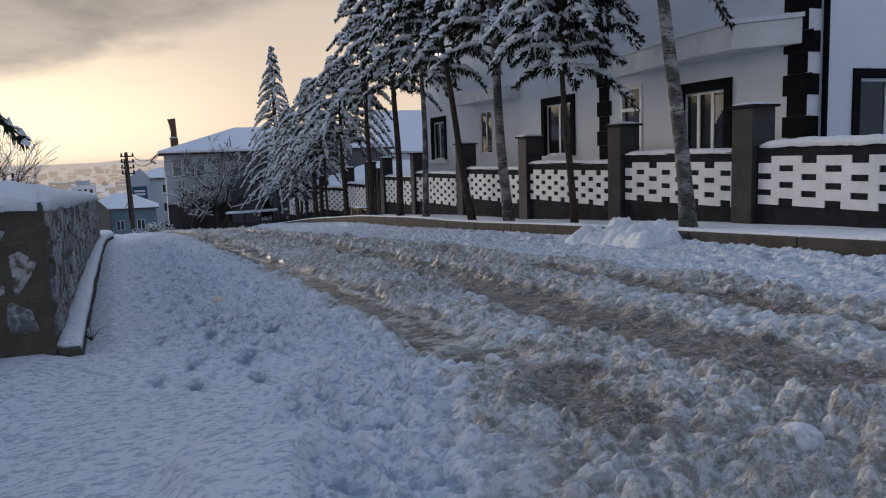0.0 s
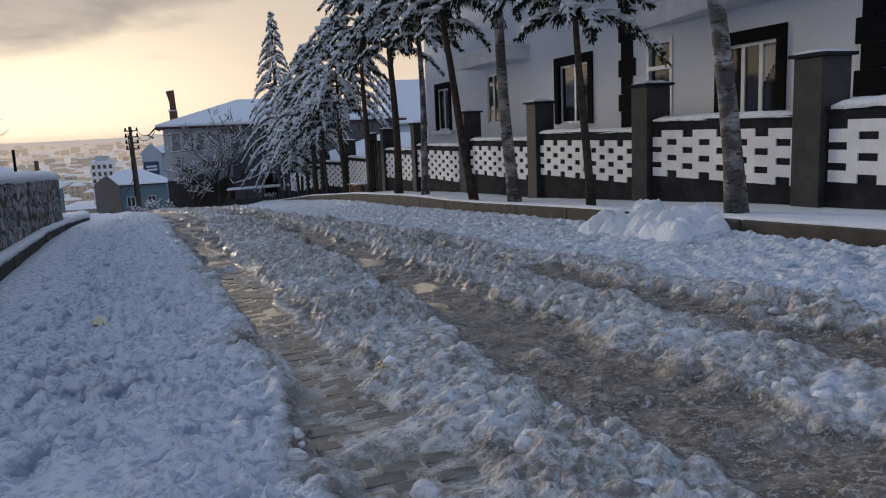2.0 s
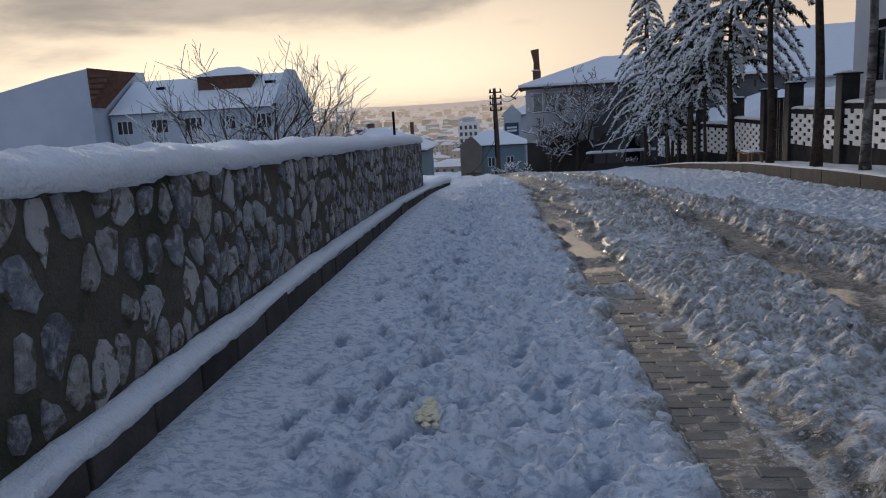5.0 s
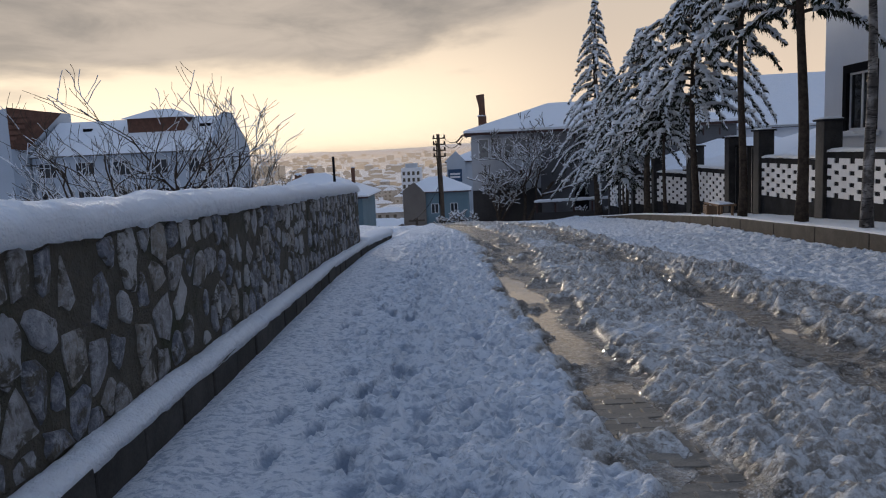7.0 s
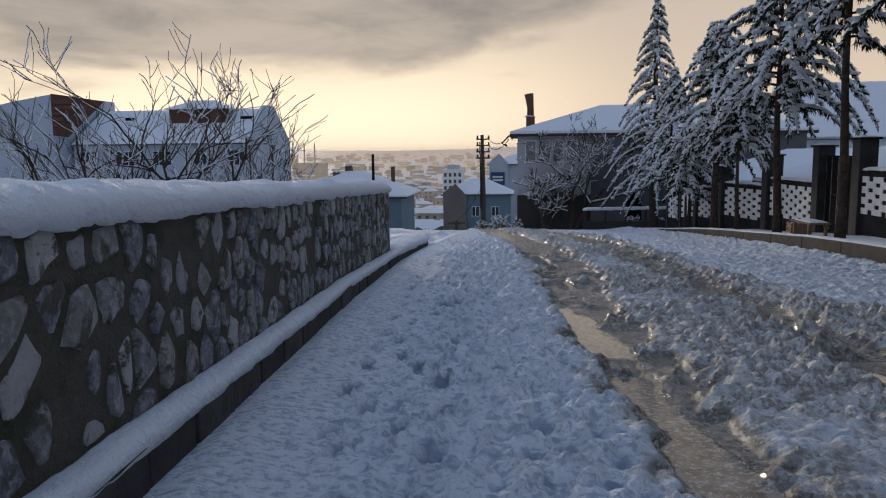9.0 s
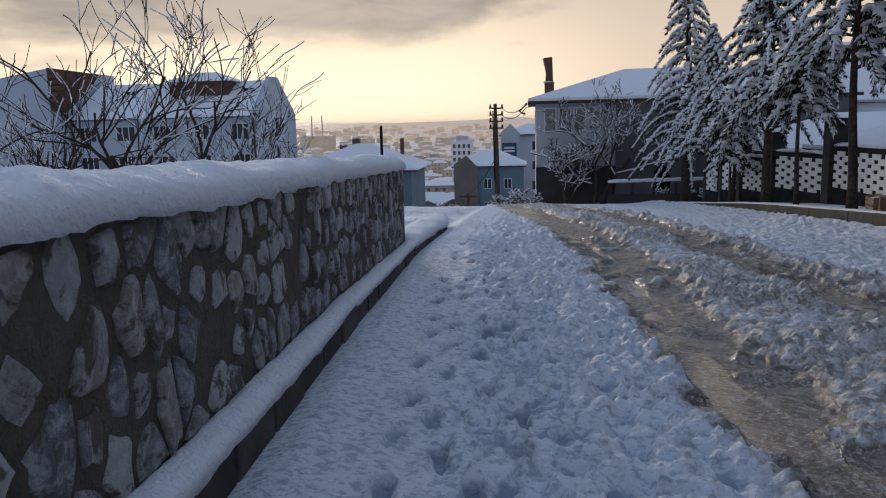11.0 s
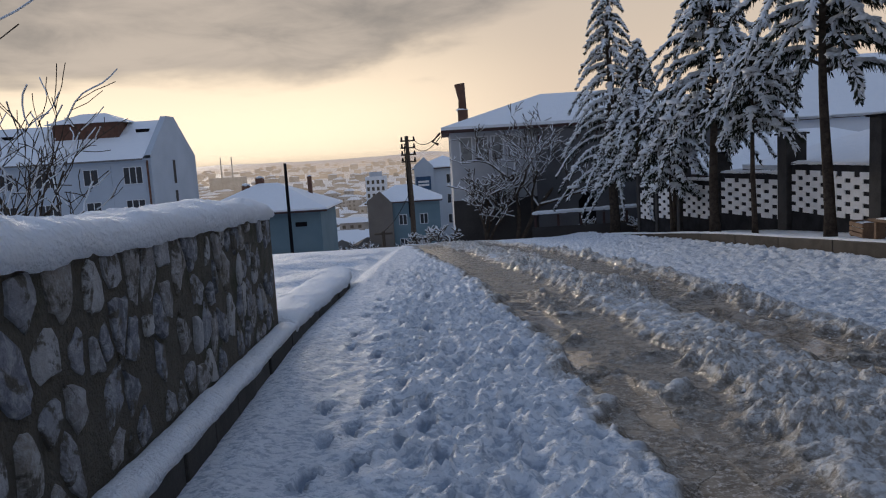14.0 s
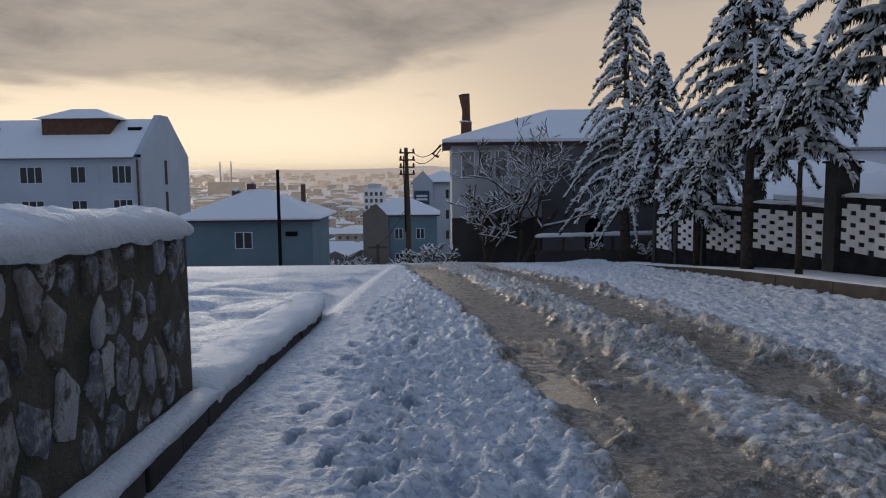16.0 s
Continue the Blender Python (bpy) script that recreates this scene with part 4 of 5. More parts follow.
# black quoins, alternately long and short
for y, sgn in ((16.25, -1), (VY0 + 0.12, 1)):
    for k in range(24):
        wide = 0.62 if k % 2 else 0.42
        z = -0.2 + k * 0.36
        part("quoin", Shape().box(VX - 0.025, y - wide / 2, z, VX - 0.001, y + wide / 2, z + 0.355), BLACK, villa)
for k in range(24):
    wide = 0.34 if k % 2 else 0.22
    part("quoin", Shape().box(VX - 0.02, VY0 - 0.024, -0.2 + k * 0.36, VX + wide, VY0 - 0.001, 0.155 + k * 0.36), BLACK if k % 2 else WHITE, villa)
part("drain_pipe", Shape().tube([(VX + 0.42, VY0 - 0.07, -0.2), (VX + 0.42, VY0 - 0.07, VTOP - 0.2)], (0.05, 0.05), 10), BLACK, villa, "dark drain pipe", True)
# corner balcony and the small flat hood further along
balcony = part("balcony", Shape().prism([(VX - 0.002, 16.2), (VX - 0.75, 12.2), (VX - 0.75, 11.0), (VX - 0.002, 10.1)], 3.18, 3.62), WHITE, villa, "white angular balcony slab")
bevel(balcony, 0.02)
part("snow_edge", Shape().prism([(VX - 0.004, 16.25), (VX - 0.80, 12.22), (VX - 0.80, 10.98), (VX - 0.004, 10.05)], 3.622, 3.70), SNOW, balcony, "snow")
hood = part("balcony", Shape().box(VX - 0.8, 20.9, 3.15, VX - 0.002, 24.5, 3.5), WHITE, villa)
part("snow_edge", Shape().box(VX - 0.83, 20.87, 3.502, VX - 0.004, 24.53, 3.56), SNOW, hood, "snow")
part("sill", Shape().box(VX - 0.14, 27.0, 1.20, VX - 0.052, 29.1, 1.33), SNOW, villa, "snow on the sill")


def simple_house(name, label, at, turn, wide, deep, high, rise, wall_mat, wins=(), over=0.5, gable=False, chimneys=(), under=4.0, eave_mat=EAVE, group="", glass=GLASS):
    """A house with its front on local y = 0 facing -y, x from 0 to wide; wins: (x, z, w, h, panes, side)."""
    h = thing(name, label, "house", at, turn, group)
    part("wall", Shape().box(0, 0, -under, wide, deep, high), wall_mat, h)
    o = over
    if gable:
        part("gable_wall", Shape().add([(0.003, 0.01, high - 0.01), (0.003, deep - 0.01, high - 0.01), (0.003, deep / 2, high + rise * 0.93), (wide - 0.003, 0.01, high - 0.01), (wide - 0.003, deep - 0.01, high - 0.01), (wide - 0.003, deep / 2, high + rise * 0.93)],
                                       [(0, 1, 2), (3, 5, 4), (0, 2, 5, 3), (1, 4, 5, 2), (0, 3, 4, 1)]), wall_mat, h)
        e = [(-o, -o, high - 0.1), (wide + o, -o, high - 0.1), (wide + o, deep + o, high - 0.1), (-o, deep + o, high - 0.1), (-o, deep / 2, high + rise), (wide + o, deep / 2, high + rise)]
        f = [(0, 1, 5, 4), (2, 3, 4, 5)]
    else:
        k = min(wide, deep) / 2
        e = [(-o, -o, high), (wide + o, -o, high), (wide + o, deep + o, high), (-o, deep + o, high)]
        e += [(k, deep / 2, high + rise), (wide - k, deep / 2, high + rise)] if wide >= deep else [(wide / 2, k, high + rise), (wide / 2, deep - k, high + rise)]
        f = [(0, 1, 5, 4), (1, 2, 5), (2, 3, 4, 5), (3, 0, 4)] if wide >= deep else [(0, 1, 4), (1, 2, 5, 4), (2, 3, 5), (3, 0, 4, 5)]
    m = len(e)
    lift = [(x, y, z + 0.16) for x, y, z in e]
    rim = [(0, 1), (1, 2), (2, 3), (3, 0)] if not gable else [(0, 1), (1, 5), (5, 2), (2, 3), (3, 4), (4, 0)]
    r = part("roof", Shape().add(e + lift, [tuple(m + i for i in q) for q in f] + [q[::-1] for q in f] + [(a, b, m + b, m + a) for a, b in rim]), SNOW, h, "snow-covered roof")
    eave = Shape().box(-o, -o, high - 0.14, wide + o, -o + 0.04, high + 0.02)
    if not gable:
        eave.box(-o, -o + 0.041, high - 0.14, -o + 0.04, deep + o, high + 0.02).box(-o + 0.041, -o + 0.041, high - 0.05, wide + o, deep + o, high - 0.01)
    part("eave_board", eave, eave_mat, r)
    for x, z, w_, h_, n, side in wins:
        m4 = facing(x, -0.03, z, 0) if side == "front" else facing(-0.03, x, z, -90) if side == "left" else facing(wide + 0.03, x, z, 90)
        window(h, w_, h_, m4, n, deep=0.02, glass=glass)
    for x, y, tall, r_ in chimneys:
        c = part("chimney", Shape().box(x - r_, y - r_, high - 0.2, x + r_, y + r_, high + tall), RUST, h)
        part("snow_edge", Shape().lump((x, y, high + tall), r_ * 1.2, rng, 0.5), SNOW, c, "snow", True)
    return h


# the house at the bend: light upper floor, dark ground floor
bend_z = -3.6
wins = [(0.75 + 0.78 * k, 4.25, 0.66, 1.25, 1, "front") for k in range(4)] + [(8.6, 3.6, 1.3, 1.2, 2, "front"), (2.0, 4.2, 0.9, 1.2, 2, "left"), (5.2, 4.2, 0.9, 1.2, 2, "left")]
h1 = simple_house("house", "old two-storey house with worn cream upper floor and snowy hipped roof", (0.5, 55.0, bend_z), 0, 16.0, 10.5, 5.85, 1.75, CREAM_WALL, wins, 0.45, chimneys=[(0.75, 2.2, 1.1, 0.26)], glass=NET)
part("lower_wall", Shape().box(-0.02, -0.03, -2, 4.2, 0.0, 2.35), DARK_WALL, h1, "dark rendered ground floor")
part("grey_wing", Shape().box(4.2, -0.25, -2, 15.9, -0.001, 5.7), GREY_WALL, h1, "plain grey rendered wing")
part("opening", Shape().add([(6.2, -0.262, 0.9), (7.05, -0.262, 0.9), (7.05, -0.262, 2.0), (6.62, -0.262, 2.5), (6.2, -0.262, 2.0)], [(0, 1, 2, 3, 4)]), BLACK, h1, "dark arched opening")
part("stove_pipe", Shape().tube([(0.75, 2.2, 6.9), (0.75, 2.2, 7.5), (0.65, 2.2, 8.3)], (0.22, 0.2, 0.28), 10), RUST, h1, "rusty sheet chimney top", True)
part("gutter", Shape().tube([(-0.5, -0.45, 5.75), (-0.9, -0.45, 5.35), (-0.6, -0.45, 5.2)], (0.07, 0.07, 0.07), 8), EAVE, h1, "bent rain pipe", True)
part("drain_pipe", Shape().tube([(8.3, -0.32, 0), (8.3, -0.32, 4.2)], (0.05, 0.05), 8), METAL, h1, "", True)
for k in range(12):
    part("wing_beam", Shape().box(4.3 + k * 0.96, -0.30, 5.1, 4.38 + k * 0.96, -0.252, 5.5), EAVE, h1)

# garden rail in front of the house
rail = thing("garden_wall", "low dark garden wall with a snow-laden rail", "fence", (4.0, 51.6, float(base_z(4, 51.6))))
part("base_wall", Shape().box(0, 0, -0.3, 5.6, 0.2, 0.55), DARK_WALL, rail)
for k in range(6):
    part("post", Shape().box(0.1 + k * 1.05, 0.06, 0.551, 0.2 + k * 1.05, 0.16, 1.1), EAVE, rail)
part("rail", Shape().tube([(0, 0.11, 1.14), (2.8, 0.11, 1.2), (5.6, 0.11, 1.24)], (0.05, 0.05, 0.05), 6), EAVE, rail)
part("snow_strip", snow_roll([(x, 0.11, 1.17 + 0.014 * x) for x in np.arange(0, 5.6, 0.1)], 0.16, 0.13, 81, 0.03), SNOW, rail, "snow", True)

# snow-roofed sheds and gabled house behind the fence
simple_house("shed", "low shed with a broad snow-covered roof behind the garden wall", (10.2, 33.5, -2.0), 0, 9.0, 8.0, 2.0, 1.5, GREY_WALL, [], 0.4, under=1.0)
simple_house("shed", "low grey outbuilding with a snow-covered roof", (10.3, 46.5, -3.0), 0, 10.0, 7.0, 2.7, 1.4, GREY_WALL, [(1.5, 0.8, 0.8, 0.8, 1, "front")], 0.4, under=1.0)
simple_house("house", "pale gabled house with a snowy roof behind the trees", (17.0, 58.0, -3.5), -4, 12.0, 9.0, 5.4, 3.4, PLASTER, [(3, 2.2, 1.2, 1.3, 2, "front")], 0.3, True)

# the blue-grey house down the slope, brown and white houses beyond
b = simple_house("house", "single-storey blue-grey house with a snowy hipped roof", (-19.2, 75.0, -6.2), 0, 9.6, 8.0, 3.75, 2.0, BLUE_WALL,
                 [(4.5, 1.6, 1.3, 1.25, 2, "front")], 0.6, chimneys=[(3.1, 3.6, 2.1, 0.28), (4.1, 4.3, 2.6, 0.3), (8.0, 5.4, 2.5, 0.16)])
part("vent", Shape().box(7.6, -0.03, 2.5, 8.5, -0.002, 2.85), BLACK, b)
br = simple_house("house", "narrow brown and blue house with a snowy gabled roof", (-9.5, 110, -13.5), 0, 8.8, 6.5, 9.3, 1.8, BLUE_WALL,
                  [(4.2, 6.4, 1.0, 1.3, 2, "front"), (6.8, 6.4, 1.0, 1.3, 2, "front"), (4.2, 3.4, 1.0, 1.3, 2, "front"), (6.8, 3.4, 1.0, 1.3, 2, "front")], 0.4, False)
part("gable_front", Shape().add([(-0.05, -0.6, 0), (3.0, -0.6, 0), (3.0, -0.6, 9.2), (1.5, -0.6, 10.7), (-0.05, -0.6, 9.6), (-0.05, 0.1, 0), (3.0, 0.1, 0), (3.0, 0.1, 9.2), (1.5, 0.1, 10.7), (-0.05, 0.1, 9.6)],
                                [(0, 1, 2, 3, 4), (0, 5, 6, 1), (1, 6, 7, 2), (2, 7, 8, 3), (3, 8, 9, 4), (4, 9, 5, 0)]), BROWN_WALL, br, "plain brown gable end")
sg = simple_house("house", "white gabled house with a blue painted sign", (-4.2, 130, -16), 0, 8.5, 9.0, 15.4, 1.6, BLOCK_WALL,
                  [(5.2, 13.0, 1.2, 1.4, 2, "front"), (5.2, 10.0, 1.2, 1.4, 2, "front"), (5.2, 7.0, 1.2, 1.4, 2, "front")], 0.4, False)
part("gable_front", Shape().add([(-0.1, -0.5, 0), (2.8, -0.5, 0), (2.8, -0.5, 15.6), (1.4, -0.5, 17.1), (-0.1, -0.5, 15.8), (-0.1, 0.1, 0), (2.8, 0.1, 0), (2.8, 0.1, 15.6), (1.4, 0.1, 17.1), (-0.1, 0.1, 15.8)],
                                [(0, 1, 2, 3, 4), (1, 6, 7, 2), (2, 7, 8, 3), (3, 8, 9, 4), (4, 9, 5, 0)]), BLOCK_WALL, sg)
sign = part("sign_board", Shape().prism([(0.1, -0.62), (2.3, -0.62), (2.3, -0.52), (0.1, -0.52)], 12.2, 14.2), SIGN, sg, "blue painted sign")
part("lettering", Shape().box(0.4, -0.635, 13.3, 2.0, -0.622, 13.6).box(0.4, -0.635, 12.8, 2.0, -0.622, 13.1), WHITE, sign)

# the long white apartment block on the other side
ax, ay, az = -28.8, 92.0, -12.0
apt = thing("apartment_block", "long white apartment block with a snowy roof and dark windows", "apartment block", (ax, ay, az), 0)
part("wall", Shape().box(-21, 0, -6, 0, 13.5, 14.6), BLOCK_WALL, apt)
part("end_wall", Shape().add([(0.003, 0, -6), (0.003, 13.5, -6), (0.003, 13.5, 14.9), (0.003, 7.6, 19.0), (0.003, 5.4, 19.0), (0.003, 0, 14.9)] + [(-0.6, 0, -6), (-0.6, 13.5, -6), (-0.6, 13.5, 14.9), (-0.6, 7.6, 19.0), (-0.6, 5.4, 19.0), (-0.6, 0, 14.9)],
                             [(0, 1, 2, 3, 4, 5), (11, 10, 9, 8, 7, 6), (5, 4, 10, 11), (4, 3, 9, 10), (3, 2, 8, 9)]), BLOCK_WALL, apt)
part("roof", Shape().add([(-21, -0.5, 14.6), (-0.61, -0.5, 14.6), (-0.61, 6.5, 18.7), (-21, 6.5, 18.7), (-0.61, 14, 14.6), (-21, 14, 14.6)], [(0, 1, 2, 3), (3, 2, 4, 5), (0, 5, 4, 1)]), SNOW, apt, "snow-covered roof slope")
part("eave_board", Shape().box(-21, -0.56, 14.45, -0.61, -0.502, 14.62), METAL, apt)
d = part("dormer", Shape().box(-11.2, 3.6, 16.4, -4.4, 7.5, 18.6), BRICK_RED, apt, "brick-red roof dormer with a snowy lid")
part("dormer_lid", Shape().add([(-11.8, 3.0, 18.6), (-3.8, 3.0, 18.6), (-3.8, 8.2, 18.6), (-11.8, 8.2, 18.6), (-9, 5.5, 19.7), (-6.4, 5.5, 19.7)], [(0, 1, 5, 4), (1, 2, 5), (2, 3, 4, 5), (3, 0, 4), (3, 2, 1, 0)]), SNOW, d, "snow")
part("skylight", Shape().box(-2.9, 4.3, 17.2, -1.6, 4.9, 17.75), BLACK, apt)
part("skylight", Shape().box(-17.0, 4.3, 17.2, -16.0, 4.9, 17.75), BLACK, apt)
for fl in range(4):
    z = 12.2 - 3.25 * fl
    for x, w_ in ((-19.3, 2.0), (-14.9, 2.2), (-10.6, 2.2), (-6.1, 1.5)):
        window(apt, w_, 1.6, facing(x, -0.03, z, 0), 3 if w_ > 1.6 else 2, deep=0.02)
    bal = part("balcony", Shape().box(-4.2, -0.05, z - 0.75, -0.7, -0.004, z - 0.1).box(-4.2, -0.05, z - 0.1, -4.05, -0.004, z + 1.9), BLOCK_WALL, apt)
    window(apt, 1.9, 1.7, facing(-1.9, -0.03, z - 0.05, 0), 3, deep=0.02)
    part("side_slot", Shape().box(0.004, 6.0, z - 0.3, 0.03, 6.7, z + 2.2), DARK_WALL, apt)
part("drain_pipe", Shape().tube([(-0.35, -0.12, -2), (-0.35, -0.12, 14.4)], (0.1, 0.1), 8), BRICK_RED, apt, "red drain pipe", True)
# stepped neighbour wing with a timber gable
wing = thing("apartment_block", "grey-white apartment wing with a red-brown boarded gable", "apartment block", (-50.2, 92.0, -12), 0)
part("wall", Shape().add([(-16, -3, -6), (0, -3, -6), (0, -3, 16.0), (0, -3, 20.0), (-4.5, -3, 19.3), (-16, -3, 17.0), (-16, 10, -6), (0, 10, -6), (0, 10, 16.0), (0, 10, 20.0), (-4.5, 10, 19.3), (-16, 10, 17.0)],
                         [(0, 1, 2, 3, 4, 5), (11, 10, 9, 8, 7, 6), (3, 9, 10, 4), (4, 10, 11, 5), (5, 11, 6, 0), (1, 7, 8, 2), (2, 8, 9, 3)]), BLOCK_WALL, wing)
part("boarding", Shape().add([(0.02, -3, 15.6), (0.02, -3, 20.1), (4.2, 0.4, 19.4), (0.8, -1.5, 15.4)], [(0, 3, 2, 1)]), BRICK_RED, wing, "red-brown boarding")
for k in range(6):
    part("board", Shape().box(0.03, -3.04, 15.9 + k * 0.62, 0.35 + 0.5 * k, -2.98, 16.3 + k * 0.62), BRICK_RED, wing)

# poles and wires
pole = thing("utility_pole", "dark wooden utility pole with cross-arms and insulators", "utility pole", (-2.65, 78.0, -7.2))
part("shaft", Shape().tube([(0, 0, 0), (0, 0, 5), (-0.1, 0, 10.0)], (0.24, 0.2, 0.15), 10), TWIG, pole, "", True)
for k in range(4):
    part("cross_arm", Shape().box(-0.62, -0.2, 7.9 + k * 0.55, 0.58, -0.1, 8.02 + k * 0.55), TWIG, pole)
    for x in (-0.5, 0.48):
        part("insulator", Shape().tube([(x, -0.15, 8.021 + k * 0.55), (x, -0.15, 8.28 + k * 0.55)], (0.09, 0.06), 7), BLACK, pole)
part("cable", Shape().tube([(-0.3, -0.2, 9.4), (-0.24, -0.2, 6.5), (-0.22, -0.2, 3.5)], (0.05, 0.05, 0.05), 5), BLACK, pole)
thin_pole = thing("metal_pole", "thin dark metal pole standing in the snow", "pole", (-11.6, 73.0, -6.4))
part("shaft", Shape().tube([(0, 0, 0), (0, 0, 7.6)], (0.13, 0.11), 8), BLACK, thin_pole, "", True)
low_pole = thing("utility_pole", "short pole with a cross-arm below the road", "utility pole", (-7.0, 100, -11.5))
part("shaft", Shape().tube([(0, 0, 0), (0, 0, 4.7)], (0.2, 0.16), 8), TWIG, low_pole, "", True)
part("cross_arm", Shape().box(-1.0, -0.1, 4.3, 1.0, 0.1, 4.5), TWIG, low_pole)
for i, (a, c, sag) in enumerate((((-2.2, 77.9, 1.9), (0.0, 55.5, 2.0), 0.5), ((-2.2, 77.9, 2.5), (0.0, 55.5, 2.2), 0.5), ((-2.7, 78, -1.6), (-8.0, 100, -7.1), 0.9))):
    pts = [Vector(a).lerp(Vector(c), k / 10) - Vector((0, 0, 4 * sag * (k / 10) * (1 - k / 10))) for k in range(11)]
    tagged(part("overhead_wire", Shape().tube(pts, [0.025] * 11, 5), BLACK), "thin dark overhead wire hung between poles and house", "wire", "overhead wires")


# ---- trees ----
def conifer(name, label, seed, high, crown_low, radius, bark, lean=(0.0, 0.0), limbs=60, thick=0.13, spire=False, snowy=0.88, droop=0.5):
    """A tapered trunk, drooping limbs, feathery needle sprays, and snow lying on them."""
    r = random.Random(seed)
    t = thing(name, label, "tree")
    spine = lambda z: Vector((lean[0] * z + 0.04 * math.sin(z * 1.1 + seed), lean[1] * z + 0.04 * math.cos(z * 0.9 + seed), z))
    hs = [high * k / 14 for k in range(15)]
    trunk = Shape().tube([(spine(h)) for h in hs], [thick * (1.25 if k == 0 else 1.0) * (1 - 0.88 * (k / 14) ** 1.2) + 0.008 for k in range(15)], 10)
    part("trunk", trunk, bark, t, "", True)
    wood, green, white = Shape(), Shape(), Shape()
    for i in range(limbs):
        u = (i + r.random()) / limbs
        z = crown_low + (high - crown_low) * u ** 0.9
        if spire:
            reach = radius * (1 - u) ** 1.0 * r.uniform(0.75, 1.1) + 0.12
        else:
            reach = radius * min(1.0, 0.75 + 0.9 * u) * (1 - u ** 2.2) ** 0.7 * r.uniform(0.55, 1.15) + 0.15
        a = i * 2.399 + r.uniform(-0.4, 0.4)
        base = spine(z)
        out = Vector((math.cos(a), math.sin(a), 0))
        rise = r.uniform(0.15, 0.60) * (1.0 if not spire else 0.5)
        n = 7
        pts = [base + out * reach * k / n + Vector((0, 0, reach * (rise * (k / n) - (droop + 0.2) * (k / n) ** 2.4))) for k in range(n + 1)]
        wood.tube(pts[:-1], [0.028 * (1 - k / n) * (0.5 + reach / 2) + 0.004 for k in range(n)], 4)
        side = Vector((-out.y, out.x, 0))
        count = int(16 + reach * 52)
        for j in range(count):
            s = 0.16 + 0.84 * (j + r.random()) / count
            k = min(int(s * n), n - 1)
            p = pts[k].lerp(pts[k + 1], s * n - k)
            sway = r.choice((-1, 1)) * r.uniform(0.15, 1.0)
            length = (0.12 + 0.15 * r.random()) * (0.65 + 0.5 * (1 - s)) * min(1.0, 0.5 + reach)
            hangs = r.random() < 0.45
            d = (out * r.uniform(0.3, 0.9) + side * sway + Vector((0, 0, r.uniform(-1.9, -0.7) if hangs else r.uniform(-0.45, 0.1)))).normalized()
            q = p + d * length * 0.55 + Vector((0, 0, -0.02))
            e = p + d * length + Vector((0, 0, -length * r.uniform(0.15, 0.5)))
            wdt = Vector((-d.y, d.x, 0)).normalized() * r.uniform(0.010, 0.021)
            up = Vector((0, 0, 0.018))
            green.add([p, q + wdt, e, q - wdt, q - Vector((0, 0, 0.05)) + wdt * 0.3, p - up], [(0, 1, 2, 3), (5, 4, 2)])
            for g in (-1, 1):
                m1 = p.lerp(q, r.uniform(0.4, 1.0))
                tip = m1 + wdt.normalized() * g * length * r.uniform(0.22, 0.42) + d * length * 0.22 + Vector((0, 0, -0.05 - 0.07 * r.random()))
                green.add([m1 + d * 0.02, tip, m1 - d * 0.025 - up], [(0, 1, 2)])
            if r.random() < snowy * (0.25 if hangs else 0.85):
                f = r.uniform(1.3, 2.6)
                lift, w2 = Vector((0, 0, 0.022 + 0.035 * r.random())), wdt * f
                white.add([p + lift * 0.4, q + w2 + Vector((0, 0, 0.004)), q + lift * 1.6, q - w2 + Vector((0, 0, 0.004)), e + Vector((0, 0, 0.008))],
                          [(0, 1, 2), (0, 2, 3), (1, 4, 2), (2, 4, 3)])
        if r.random() < snowy:
            white.tube([q + Vector((0, 0, 0.02)) for q in pts[1:]], [(0.022 + 0.028 * min(reach, 1.6)) * r.uniform(0.7, 1.2) * (1 - 0.6 * k / n) for k in range(n)], 6)
            for k in range(2, n):
                if r.random() < 0.75:
                    c = pts[k] + Vector((r.uniform(-0.04, 0.04), r.uniform(-0.04, 0.04), 0.03))
                    white.lump(c, r.uniform(0.06, 0.15) * (0.6 + 0.4 * min(reach, 1.5)), r, 0.5, 6)
    tagged(part("branch_mass", wood, BARK, t), kind="stuff")
    tagged(part("needle_mass", green, NEEDLE, t, "dark green needle sprays"), kind="stuff")
    tagged(part("snow_load", white, SNOW, t, "snow lying on the branches", True), kind="stuff")
    return t


def plant(tree, x, y, turn=0.0, z=None, scale=1.0):
    tree.matrix_world = pose(x, y, float(terrace_z(y)) - 0.02 if z is None else z, 0, 0, turn) @ Matrix.Diagonal((scale, scale, scale, 1))
    return tree


CEDAR = "snow-laden cedar with a dark bare lower trunk by the garden wall"
BIRCHY = "snow-laden conifer with a pale patchy bark in the planted strip"
plant(conifer("conifer_tree", BIRCHY, 1, 9.5, 4.1, 2.0, BIRCH, (-0.02, 0.14), 64, 0.115, snowy=0.6), 7.8, 9.72)
plant(conifer("conifer_tree", CEDAR, 2, 6.2, 3.0, 1.5, BARK, (-0.045, 0.02), 60, 0.068), 7.8, 13.25)
plant(conifer("conifer_tree", BIRCHY, 3, 9.5, 4.0, 1.9, BIRCH, (-0.055, 0.02), 66, 0.12, snowy=0.8), 7.8, 16.25)
plant(conifer("conifer_tree", CEDAR, 4, 8.8, 4.0, 2.0, BARK, (-0.115, 0.12), 54, 0.09, snowy=0.6), 7.75, 18.3)
plant(conifer("conifer_tree", BIRCHY, 5, 8.2, 4.1, 1.6, BIRCH, (0.0, 0.03), 46, 0.095), 7.85, 22.2)
